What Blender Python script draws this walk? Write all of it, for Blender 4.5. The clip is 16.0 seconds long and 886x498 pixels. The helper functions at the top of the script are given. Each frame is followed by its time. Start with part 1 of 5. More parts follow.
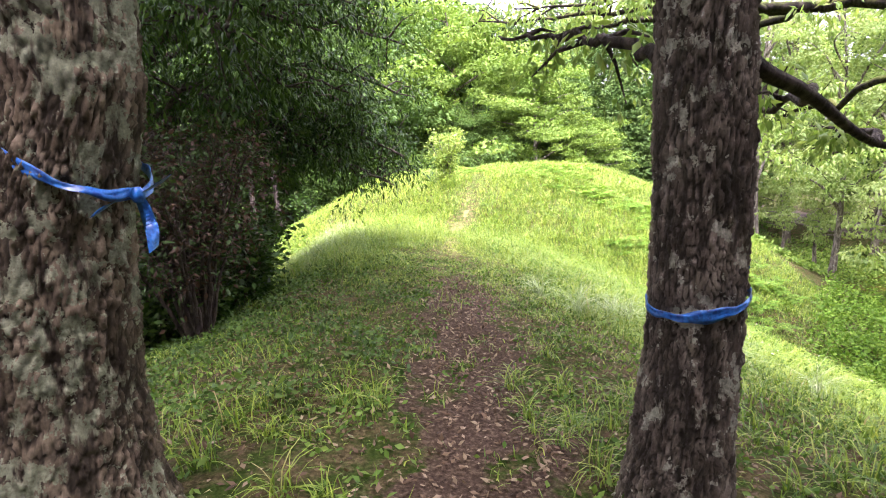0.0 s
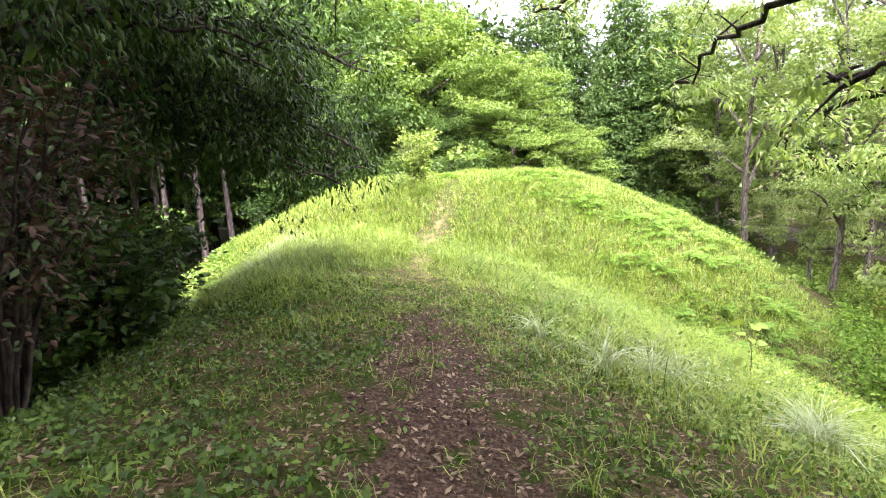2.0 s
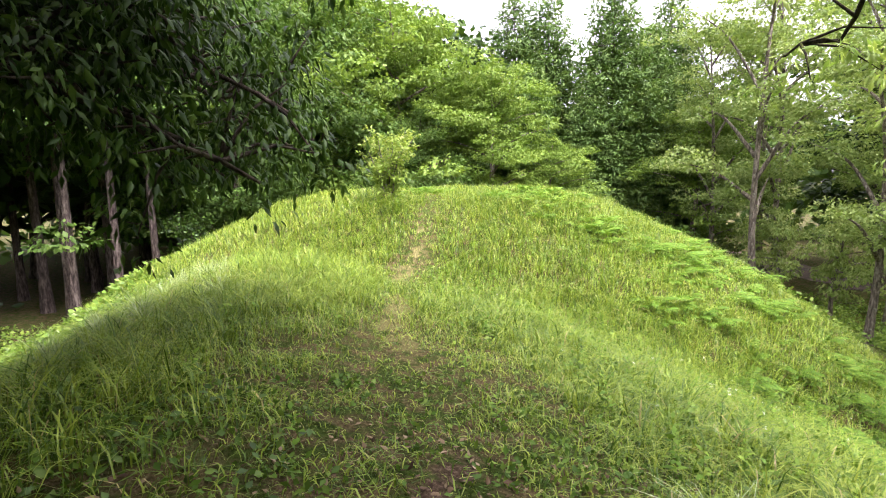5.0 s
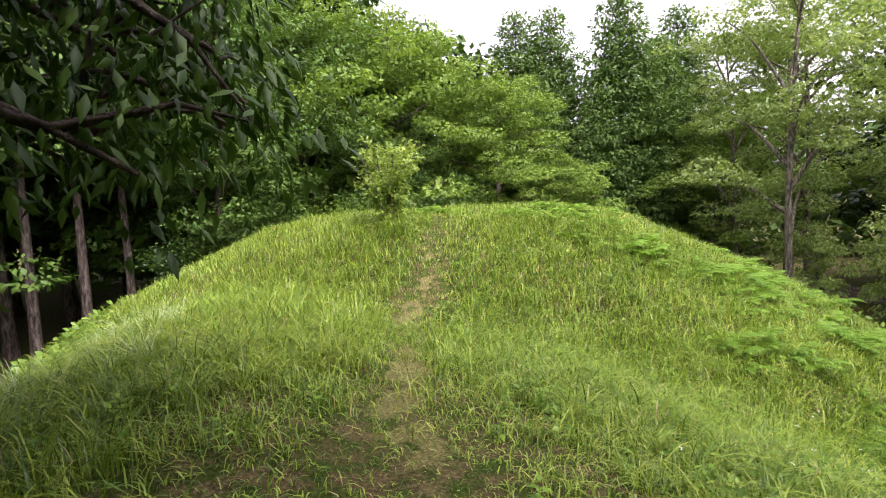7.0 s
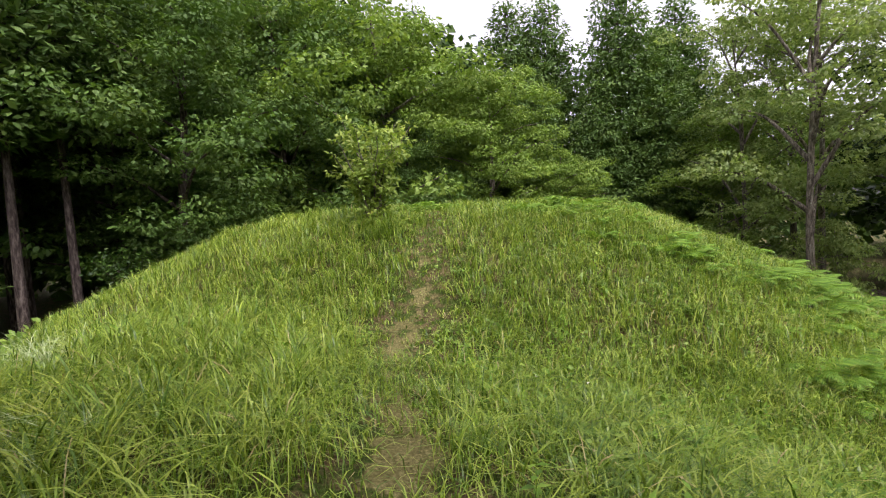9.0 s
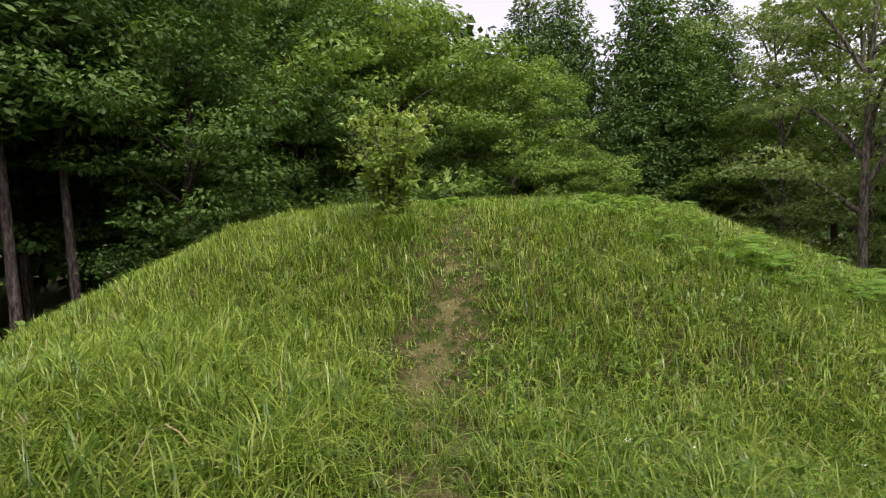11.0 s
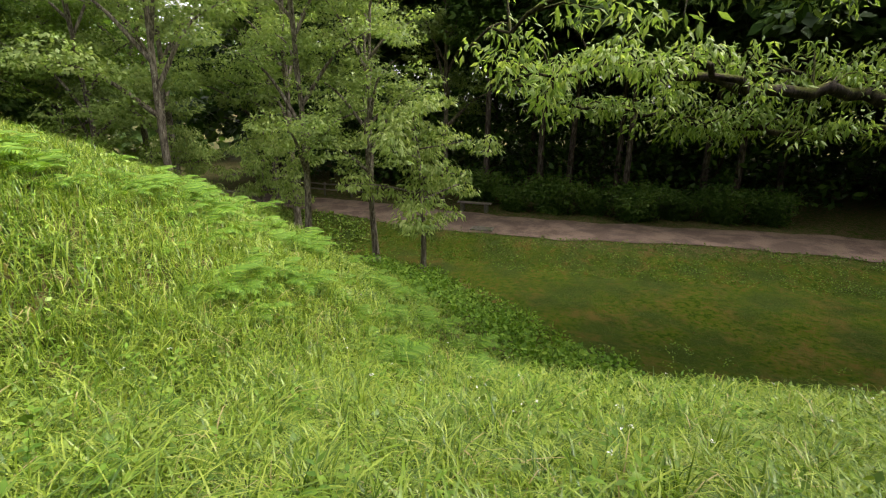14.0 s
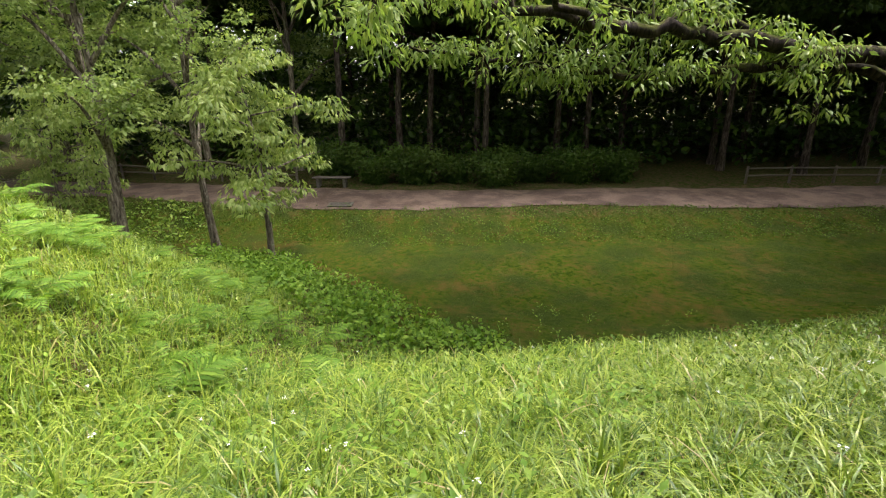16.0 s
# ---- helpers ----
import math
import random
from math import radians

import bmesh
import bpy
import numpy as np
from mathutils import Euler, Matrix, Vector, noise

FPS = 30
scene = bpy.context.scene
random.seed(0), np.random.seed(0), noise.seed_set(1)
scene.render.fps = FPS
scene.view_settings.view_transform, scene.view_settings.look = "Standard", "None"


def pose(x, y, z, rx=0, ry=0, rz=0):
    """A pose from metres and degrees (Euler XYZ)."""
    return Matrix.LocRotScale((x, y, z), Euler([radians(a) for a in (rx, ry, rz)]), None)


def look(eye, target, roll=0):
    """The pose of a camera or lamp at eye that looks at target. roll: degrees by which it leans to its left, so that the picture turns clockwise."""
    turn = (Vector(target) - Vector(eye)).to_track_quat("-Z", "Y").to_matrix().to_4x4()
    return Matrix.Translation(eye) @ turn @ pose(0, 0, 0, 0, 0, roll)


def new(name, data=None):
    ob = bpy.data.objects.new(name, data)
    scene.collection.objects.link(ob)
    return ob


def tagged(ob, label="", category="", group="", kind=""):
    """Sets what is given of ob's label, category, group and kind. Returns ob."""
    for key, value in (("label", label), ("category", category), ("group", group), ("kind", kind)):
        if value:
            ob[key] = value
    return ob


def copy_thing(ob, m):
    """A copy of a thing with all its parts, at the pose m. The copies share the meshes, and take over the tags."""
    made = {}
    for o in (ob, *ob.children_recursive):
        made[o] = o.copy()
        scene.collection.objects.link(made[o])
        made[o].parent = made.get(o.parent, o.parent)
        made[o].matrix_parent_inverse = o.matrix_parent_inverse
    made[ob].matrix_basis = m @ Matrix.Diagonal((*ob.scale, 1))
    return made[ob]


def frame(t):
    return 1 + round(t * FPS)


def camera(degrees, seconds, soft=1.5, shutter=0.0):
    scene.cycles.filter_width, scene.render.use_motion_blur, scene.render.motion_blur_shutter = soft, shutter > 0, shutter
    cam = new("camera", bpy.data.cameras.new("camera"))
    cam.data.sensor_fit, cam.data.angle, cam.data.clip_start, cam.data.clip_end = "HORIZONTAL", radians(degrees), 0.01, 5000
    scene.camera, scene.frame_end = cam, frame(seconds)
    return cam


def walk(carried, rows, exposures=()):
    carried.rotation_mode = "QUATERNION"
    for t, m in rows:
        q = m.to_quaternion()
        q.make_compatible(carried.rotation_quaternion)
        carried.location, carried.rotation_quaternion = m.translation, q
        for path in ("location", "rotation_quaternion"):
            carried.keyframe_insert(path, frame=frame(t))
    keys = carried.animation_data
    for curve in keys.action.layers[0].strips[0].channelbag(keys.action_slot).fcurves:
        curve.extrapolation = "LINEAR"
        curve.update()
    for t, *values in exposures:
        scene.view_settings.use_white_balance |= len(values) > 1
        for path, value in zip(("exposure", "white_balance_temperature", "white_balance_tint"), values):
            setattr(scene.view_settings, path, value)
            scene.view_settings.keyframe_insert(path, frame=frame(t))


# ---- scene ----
cam = camera(84.0, 16.0, 1.1)
METRES, EYE, TILT, LEAN, TURN = 14.0, 2.1, 0.0, 0.0, -4.3
ROWS = [
    (0.0, 0.0, 0.0, 0.0, -0.75, -10.87, 3.9),
    (0.5, -0.0012, 0.0409, -0.0029, -1.55, -10.78, 2.92),
    (1.0, 0.0001, 0.0833, -0.0083, -1.33, -10.62, 2.89),
    (1.5, 0.0041, 0.1251, -0.0133, -4.31, -11.12, 1.99),
    (2.0, 0.0081, 0.1677, -0.0191, -3.83, -9.89, 2.96),
    (2.5, 0.0109, 0.213, -0.0277, -5.31, -8.55, 2.52),
    (3.0, 0.0153, 0.2555, -0.0333, -4.63, -7.93, 1.56),
    (3.5, 0.0134, 0.3003, -0.0392, -4.63, -7.63, 1.02),
    (4.0, 0.0089, 0.3451, -0.0453, -3.31, -7.57, 1.22),
    (4.5, 0.0023, 0.3908, -0.0424, -7.44, -7.74, 0.72),
    (7.0, 0.0013, 0.577, -0.0539, -7.98, -4.45, 2.72),
    (7.5, 0.0021, 0.6146, -0.0562, -9.9, -4.74, 2.93),
    (8.0, 0.0043, 0.651, -0.0608, -9.6, -4.59, 3.29),
    (10.5, 0.0063, 0.7956, -0.0659, -9.32, -3.68, 2.3),
    (11.0, 0.0034, 0.8069, -0.0653, -8.14, -4.2, 2.41),
    (11.5, 0.0022, 0.8095, -0.0658, -5.47, -4.54, 2.76),
    (12.0, 0.0037, 0.8107, -0.0669, -7.99, -5.89, 2.78),
    (12.5, 0.0127, 0.8126, -0.069, -23.26, -9.09, 1.83),
    (13.0, 0.0319, 0.8112, -0.0716, -42.44, -11.36, 0.47),
    (13.5, 0.0537, 0.8122, -0.0753, -60.96, -12.99, -0.6),
    (14.0, 0.078, 0.8165, -0.0804, -75.99, -16.27, -0.2),
    (14.5, 0.104, 0.815, -0.0889, -83.39, -17.61, -0.44),
    (15.0, 0.1293, 0.8081, -0.0986, -94.88, -19.66, -1.69),
    (15.5, 0.151, 0.7991, -0.1068, -99.38, -21.1, -1.24),
    (16.0, 0.1739, 0.7912, -0.1132, -91.19, -18.97, 0.44),
]
EXPOSURES = [(t, stops, kelvin, tint) for t, stops, kelvin, tint in (
    (0.0, 3.4, 5950, 37), (1.5, 3.32, 5950, 37), (2.5, 3.12, 6000, 35), (4.5, 2.72, 6200, 30), (7.0, 1.98, 6350, 28), (8.0, 1.78, 6300, 28), (10.5, 1.03, 6250, 29), (12.0, 1.2, 6450, 24),
    (13.0, 1.6, 6500, 23), (13.5, 1.64, 6600, 19), (14.0, 1.82, 6750, 16), (15.0, 2.0, 6800, 16), (16.0, 2.27, 6600, 20))]
walk(cam, [(t, pose(0, 0, EYE, TILT, LEAN, TURN) @ pose(METRES * x, METRES * y, METRES * z, 90 + pitch, roll, yaw)) for t, x, y, z, yaw, pitch, roll in ROWS], EXPOSURES)

# ---- light: a bright overcast sky, a wide soft sun behind the cloud ----
world = bpy.data.worlds.new("overcast")
scene.world = world
world.use_nodes = True
wn, wl = world.node_tree.nodes, world.node_tree.links
sky = wn.new("ShaderNodeTexSky")
sky.sky_type, sky.sun_disc = "NISHITA", False
sky.sun_elevation, sky.sun_rotation = radians(60), radians(162)
sky.dust_density = 4.0
grey = wn.new("ShaderNodeHueSaturation")
grey.inputs["Saturation"].default_value = 0.12
wl.new(sky.outputs[0], grey.inputs["Color"])
wl.new(grey.outputs[0], wn["Background"].inputs["Color"])
wn["Background"].inputs["Strength"].default_value = 0.15
sun = new("sun", bpy.data.lights.new("sun", "SUN"))
sun.data.energy, sun.data.angle, sun.data.color = 1.2, radians(34), (1.0, 0.96, 0.88)
SUN_FROM = Vector((math.sin(radians(162)) * math.cos(radians(60)), math.cos(radians(162)) * math.cos(radians(60)), math.sin(radians(60))))
sun.matrix_world = look(SUN_FROM * 60, (0, 0, 0))

# ---- materials ----


def material(name):
    m = bpy.data.materials.new(name)
    m.use_nodes = True
    n, l = m.node_tree.nodes, m.node_tree.links
    return m, n, l, n["Principled BSDF"], n["Material Output"]


def noise_node(n, l, scale, detail=4.0, rough=0.6, vector=None):
    k = n.new("ShaderNodeTexNoise")
    k.inputs["Scale"].default_value, k.inputs["Detail"].default_value, k.inputs["Roughness"].default_value = scale, detail, rough
    if vector is not None:
        l.new(vector, k.inputs["Vector"])
    return k


def ramp_node(n, l, source, stops):
    r = n.new("ShaderNodeValToRGB")
    while len(r.color_ramp.elements) < len(stops):
        r.color_ramp.elements.new(0.5)
    for e, (p, c) in zip(r.color_ramp.elements, stops):
        e.position, e.color = p, (*c, 1) if len(c) == 3 else c
    l.new(source, r.inputs[0])
    return r


def mix_node(n, l, factor, a, b, mode="MIX"):
    x = n.new("ShaderNodeMix")
    x.data_type, x.blend_type = "RGBA", mode
    for value, socket in ((factor, x.inputs[0]), (a, x.inputs[6]), (b, x.inputs[7])):
        if isinstance(value, bpy.types.NodeSocket):
            l.new(value, socket)
        elif isinstance(value, tuple):
            socket.default_value = (*value, 1)
        else:
            socket.default_value = value
    return x.outputs[2]


def world_place(n):
    return n.new("ShaderNodeNewGeometry").outputs["Position"]


def bump_node(n, l, height, strength, distance):
    b = n.new("ShaderNodeBump")
    b.inputs["Strength"].default_value, b.inputs["Distance"].default_value = strength, distance
    l.new(height, b.inputs["Height"])
    return b.outputs[0]


def leaf_material(name, dark, mid, light, through_share=0.35, gloss=0.45, spread=0.35, odd=None, odd_from=0.96, sheen=0.35, drift=0.4):
    """Leaves: each island has its own tint, drifting over the crown; light passes through the blade."""
    m, n, l, b, out = material(name)
    geo = n.new("ShaderNodeNewGeometry")
    big = noise_node(n, l, spread, 2.0, 0.5, geo.outputs["Position"])
    tint = mix_node(n, l, drift, geo.outputs["Random Per Island"], big.outputs[0])
    stops = [(0.2, dark), (0.5, mid), (0.85, light)]
    col = ramp_node(n, l, tint, stops).outputs[0]
    if odd:
        step = ramp_node(n, l, geo.outputs["Random Per Island"], [(odd_from, (0, 0, 0)), (odd_from + 0.01, (1, 1, 1))])
        col = mix_node(n, l, step.outputs[0], col, odd)
    l.new(col, b.inputs["Base Color"])
    b.inputs["Roughness"].default_value = gloss
    b.inputs["Specular IOR Level"].default_value = sheen
    t = n.new("ShaderNodeBsdfTranslucent")
    thin = mix_node(n, l, 1.0, col, (1.0, 1.0, 0.55), "MULTIPLY")
    l.new(thin, t.inputs["Color"])
    s = n.new("ShaderNodeMixShader")
    s.inputs[0].default_value = through_share
    l.new(b.outputs[0], s.inputs[1])
    l.new(t.outputs[0], s.inputs[2])
    l.new(s.outputs[0], out.inputs["Surface"])
    return m


def bark_material(name, dark, light, moss=None, moss_from=0.6, lichen=0.0, scale=1.0, plated=False, crust_tone=(0.42, 0.43, 0.33)):
    m, n, l, b, out = material(name)
    tc = n.new("ShaderNodeTexCoord")
    mp = n.new("ShaderNodeMapping")
    mp.inputs["Scale"].default_value = (14 * scale, 14 * scale, 3.2 * scale)
    l.new(tc.outputs["Object"], mp.inputs["Vector"])
    fis = noise_node(n, l, 1.0, 7.0, 0.62, mp.outputs[0])
    fine = noise_node(n, l, 75 * scale, 6.0, 0.72, tc.outputs["Object"])
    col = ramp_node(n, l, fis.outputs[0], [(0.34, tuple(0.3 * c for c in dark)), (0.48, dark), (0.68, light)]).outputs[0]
    col = mix_node(n, l, 0.55, col, fine.outputs[0], "OVERLAY")
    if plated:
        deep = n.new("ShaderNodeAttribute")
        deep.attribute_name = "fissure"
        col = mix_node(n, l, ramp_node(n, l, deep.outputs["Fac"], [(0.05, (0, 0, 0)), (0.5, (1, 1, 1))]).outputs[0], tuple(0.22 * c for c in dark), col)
    if lichen:
        spot = noise_node(n, l, 9.0, 5.0, 0.7, tc.outputs["Object"])
        mask = ramp_node(n, l, spot.outputs[0], [(0.60 - lichen, (0, 0, 0)), (0.66 - lichen, (1, 1, 1))])
        crust = mix_node(n, l, mask.outputs[0], (0.0, 0.0, 0.0), fis.outputs[0])
        mask2 = ramp_node(n, l, crust, [(0.42, (0, 0, 0)), (0.50, (1, 1, 1))])
        lc = ramp_node(n, l, fine.outputs[0], [(0.35, tuple(0.45 * c for c in crust_tone)), (0.7, crust_tone)])
        col = mix_node(n, l, mask2.outputs[0], col, lc.outputs[0])
    if moss:
        geo = n.new("ShaderNodeNewGeometry")
        patch = noise_node(n, l, 3.0, 5.0, 0.7, tc.outputs["Object"])
        sep = n.new("ShaderNodeSeparateXYZ")
        l.new(geo.outputs["Normal"], sep.inputs[0])
        up = n.new("ShaderNodeMath")
        up.operation = "MULTIPLY_ADD"
        up.inputs[1].default_value = 0.22
        l.new(sep.outputs[2], up.inputs[0])
        l.new(patch.outputs[0], up.inputs[2])
        mm = ramp_node(n, l, up.outputs[0], [(moss_from, (0, 0, 0)), (moss_from + 0.12, (1, 1, 1))])
        col = mix_node(n, l, mm.outputs[0], col, moss)
    l.new(col, b.inputs["Base Color"])
    b.inputs["Roughness"].default_value = 0.9
    b.inputs["Specular IOR Level"].default_value = 0.15
    both = mix_node(n, l, 0.45, fis.outputs[0], fine.outputs[0])
    l.new(bump_node(n, l, both, 1.0, 0.035 / scale), b.inputs["Normal"])
    return m


# soil, litter and low green of the ground; attributes "bare" (trodden earth) and "mown" (short lawn) say where each lies
ground_mat, n, l, b, out = material("ground")
place = world_place(n)
fine, mid, wide = noise_node(n, l, 38, 6, 0.7, place), noise_node(n, l, 5.5, 5, 0.65, place), noise_node(n, l, 0.7, 4, 0.6, place)
soil = ramp_node(n, l, fine.outputs[0], [(0.3, (0.026, 0.017, 0.011)), (0.5, (0.075, 0.049, 0.033)), (0.72, (0.20, 0.145, 0.098))]).outputs[0]
litter = ramp_node(n, l, fine.outputs[0], [(0.3, (0.034, 0.026, 0.013)), (0.5, (0.09, 0.068, 0.032)), (0.72, (0.20, 0.155, 0.08))]).outputs[0]
low = ramp_node(n, l, fine.outputs[0], [(0.3, (0.014, 0.028, 0.005)), (0.5, (0.036, 0.06, 0.01)), (0.72, (0.08, 0.105, 0.024))]).outputs[0]
lawn = ramp_node(n, l, mid.outputs[0], [(0.38, (0.026, 0.058, 0.004)), (0.5, (0.06, 0.09, 0.007)), (0.64, (0.10, 0.075, 0.018))]).outputs[0]
lawn = mix_node(n, l, ramp_node(n, l, wide.outputs[0], [(0.42, (0, 0, 0)), (0.62, (1, 1, 1))]).outputs[0], lawn, low)
worn = noise_node(n, l, 0.9, 5, 0.7, place)
lawn = mix_node(n, l, ramp_node(n, l, worn.outputs[0], [(0.54, (0, 0, 0)), (0.68, (0.8, 0.8, 0.8))]).outputs[0], lawn, (0.12, 0.082, 0.024))
straw = ramp_node(n, l, fine.outputs[0], [(0.3, (0.05, 0.052, 0.017)), (0.5, (0.13, 0.118, 0.043)), (0.72, (0.27, 0.24, 0.11))]).outputs[0]
bare, mown, dry_part = n.new("ShaderNodeAttribute"), n.new("ShaderNodeAttribute"), n.new("ShaderNodeAttribute")
bare.attribute_name, mown.attribute_name, dry_part.attribute_name = "bare", "mown", "straw"
soil = mix_node(n, l, dry_part.outputs["Fac"], soil, straw)
base = mix_node(n, l, ramp_node(n, l, mid.outputs[0], [(0.42, (0, 0, 0)), (0.57, (1, 1, 1))]).outputs[0], low, litter)
base = mix_node(n, l, mown.outputs["Fac"], base, lawn)
edge = n.new("ShaderNodeMath")
edge.operation = "MULTIPLY_ADD"
edge.inputs[1].default_value = 1.1
l.new(mid.outputs[0], edge.inputs[0])
l.new(bare.outputs["Fac"], edge.inputs[2])
base = mix_node(n, l, ramp_node(n, l, edge.outputs[0], [(0.82, (0, 0, 0)), (1.06, (1, 1, 1))]).outputs[0], base, soil)
l.new(base, b.inputs["Base Color"])
b.inputs["Roughness"].default_value = 1.0
b.inputs["Specular IOR Level"].default_value = 0.05
l.new(bump_node(n, l, fine.outputs[0], 0.8, 0.05), b.inputs["Normal"])

road_mat, n, l, b, out = material("trodden_gravel")
place = world_place(n)
g1, g2 = noise_node(n, l, 60, 5, 0.7, place), noise_node(n, l, 1.1, 5, 0.6, place)
c1 = ramp_node(n, l, g1.outputs[0], [(0.3, (0.10, 0.066, 0.048)), (0.7, (0.21, 0.15, 0.112))]).outputs[0]
c2 = ramp_node(n, l, g2.outputs[0], [(0.42, (0.45, 0.42, 0.40)), (0.6, (1.0, 1.0, 1.0))]).outputs[0]
l.new(mix_node(n, l, 1.0, c1, c2, "MULTIPLY"), b.inputs["Base Color"])
b.inputs["Roughness"].default_value = 0.9
l.new(bump_node(n, l, g1.outputs[0], 0.4, 0.02), b.inputs["Normal"])

GRASS = leaf_material("grass_blade", (0.055, 0.125, 0.008), (0.18, 0.29, 0.024), (0.36, 0.44, 0.07), 0.36, 0.33, 0.5, (0.40, 0.33, 0.16), 0.972, sheen=0.42, drift=0.3)
WEED = leaf_material("weed_leaf", (0.085, 0.165, 0.02), (0.15, 0.26, 0.034), (0.26, 0.36, 0.062), 0.35, 0.45, 0.6)
# Weed leaf copy toned darker: the shade under the trees is in its colour.
SHADE_TONED_WEED = leaf_material("shade_toned_weed_leaf", (0.05, 0.11, 0.014), (0.09, 0.175, 0.022), (0.175, 0.265, 0.043), 0.35, 0.5, 0.6, sheen=0.2)
LAWN = leaf_material("lawn_blade", (0.03, 0.065, 0.006), (0.07, 0.105, 0.01), (0.12, 0.125, 0.022), 0.25, 0.6, 0.7, (0.10, 0.06, 0.022), 0.82, drift=0.6)
FERN = leaf_material("fern_frond", (0.075, 0.175, 0.014), (0.14, 0.27, 0.022), (0.24, 0.38, 0.045), 0.4, 0.6, 0.8)
OAK = leaf_material("oak_leaf", (0.11, 0.195, 0.036), (0.205, 0.315, 0.066), (0.34, 0.43, 0.13), 0.55, 0.42, 0.9, drift=0.5)
MAPLE = leaf_material("maple_leaf", (0.09, 0.165, 0.02), (0.15, 0.25, 0.033), (0.25, 0.345, 0.06), 0.45, 0.6, 0.7, sheen=0.35, drift=0.7)
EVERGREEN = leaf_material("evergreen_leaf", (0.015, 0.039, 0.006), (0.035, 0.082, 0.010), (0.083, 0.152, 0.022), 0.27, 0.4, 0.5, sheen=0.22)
# The woods leaf again, darkened so its colour carries the shade deep inside.
SHADE_TONED_WOODS = leaf_material("shade_toned_woods_leaf", (0.014, 0.036, 0.006), (0.03, 0.07, 0.011), (0.065, 0.12, 0.02), 0.25, 0.5, 0.5, sheen=0.2)
YOUNG = leaf_material("young_oak_leaf", (0.15, 0.24, 0.06), (0.27, 0.37, 0.10), (0.42, 0.50, 0.19), 0.55, 0.42, 0.9, drift=0.5)
CEDAR = leaf_material("cedar_spray", (0.04, 0.09, 0.017), (0.08, 0.155, 0.027), (0.15, 0.225, 0.045), 0.3, 0.65, 0.8, sheen=0.35, drift=0.7)
RUSSET = leaf_material("dry_leaf", (0.04, 0.024, 0.014), (0.085, 0.047, 0.027), (0.13, 0.085, 0.042), 0.3, 0.6, 0.8, (0.045, 0.085, 0.017), 0.62)
WOODS = leaf_material("woods_leaf", (0.04, 0.09, 0.013), (0.075, 0.15, 0.022), (0.14, 0.215, 0.038), 0.4, 0.6, 0.6, sheen=0.35, drift=0.7)
LIGHT_WOODS = leaf_material("tall_oak_leaf", (0.14, 0.22, 0.06), (0.24, 0.34, 0.10), (0.36, 0.44, 0.16), 0.58, 0.5, 0.7, sheen=0.4, drift=0.6)
BUSH = leaf_material("bush_leaf", (0.13, 0.22, 0.03), (0.24, 0.35, 0.055), (0.38, 0.46, 0.12), 0.5, 0.5, 1.5)
# Weed leaves with the evergreen's shade put into their green.
SHADE_DARK_WEED = leaf_material("shade_dark_weed_leaf", (0.03, 0.07, 0.01), (0.06, 0.125, 0.016), (0.12, 0.20, 0.03), 0.3, 0.5, 0.8)
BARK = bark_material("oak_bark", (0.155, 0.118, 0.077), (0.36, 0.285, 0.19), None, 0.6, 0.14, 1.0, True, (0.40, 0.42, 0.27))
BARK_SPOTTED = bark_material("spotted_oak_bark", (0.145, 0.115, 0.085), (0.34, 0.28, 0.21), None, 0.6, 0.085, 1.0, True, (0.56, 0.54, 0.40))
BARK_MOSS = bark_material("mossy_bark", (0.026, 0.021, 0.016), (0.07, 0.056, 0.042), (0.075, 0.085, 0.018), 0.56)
BARK_DARK = bark_material("dark_bark", (0.05, 0.038, 0.03), (0.13, 0.105, 0.08))
BARK_PALE = bark_material("young_bark", (0.13, 0.11, 0.085), (0.30, 0.265, 0.21), None, 0.6, 0.05)
BARK_CEDAR = bark_material("cedar_bark", (0.055, 0.042, 0.035), (0.15, 0.125, 0.105))

# ---- the lie of the land ----


def curve(points):
    xs, ys = zip(*points)
    return lambda v: np.interp(v, xs, ys)


RIDGE_TOP = curve([(-9, 1.3), (-4, 1.1), (0, 0.72), (2.1, 0.46), (4.5, 0.2), (7, 0.03), (11.8, -0.13), (16, -0.2), (20, -0.6), (26, -2.5)])
CROSS = curve([(-16, -4.2), (-12, -3.6), (-8, -2.6), (-5, -1.2), (-3.2, -0.1), (-2.2, 0.2), (-1.2, 0.2), (0, 0.0), (1.4, -0.3),
               (2.8, -0.66), (4.5, -1.42), (6.5, -2.3), (9, -3.5), (11, -4.7), (14, -5.5)])
MOUND = curve([(0, 1.33), (2, 1.29), (4, 1.2), (5.5, 0.9), (7.2, 0.15), (9.0, -0.74), (10.3, -1.47), (12, -2.7), (14, -3.9), (16.5, -4.87), (18, -5.0), (24, -6)])
MOUND_X, MOUND_Y = 4.07, 23.85
ROAD_NEAR = curve([(-60, 30), (-40, 21), (-11, 18.8), (0, 20.4), (9.8, 21.1), (16.8, 22.6), (25, 25.8), (35, 26.6), (60, 30)])
ROAD_WIDTH = 3.4


def soft_max(a, b, k):
    h = np.clip(0.5 + 0.5 * (a - b) / k, 0, 1)
    return b * (1 - h) + a * h + k * h * (1 - h)


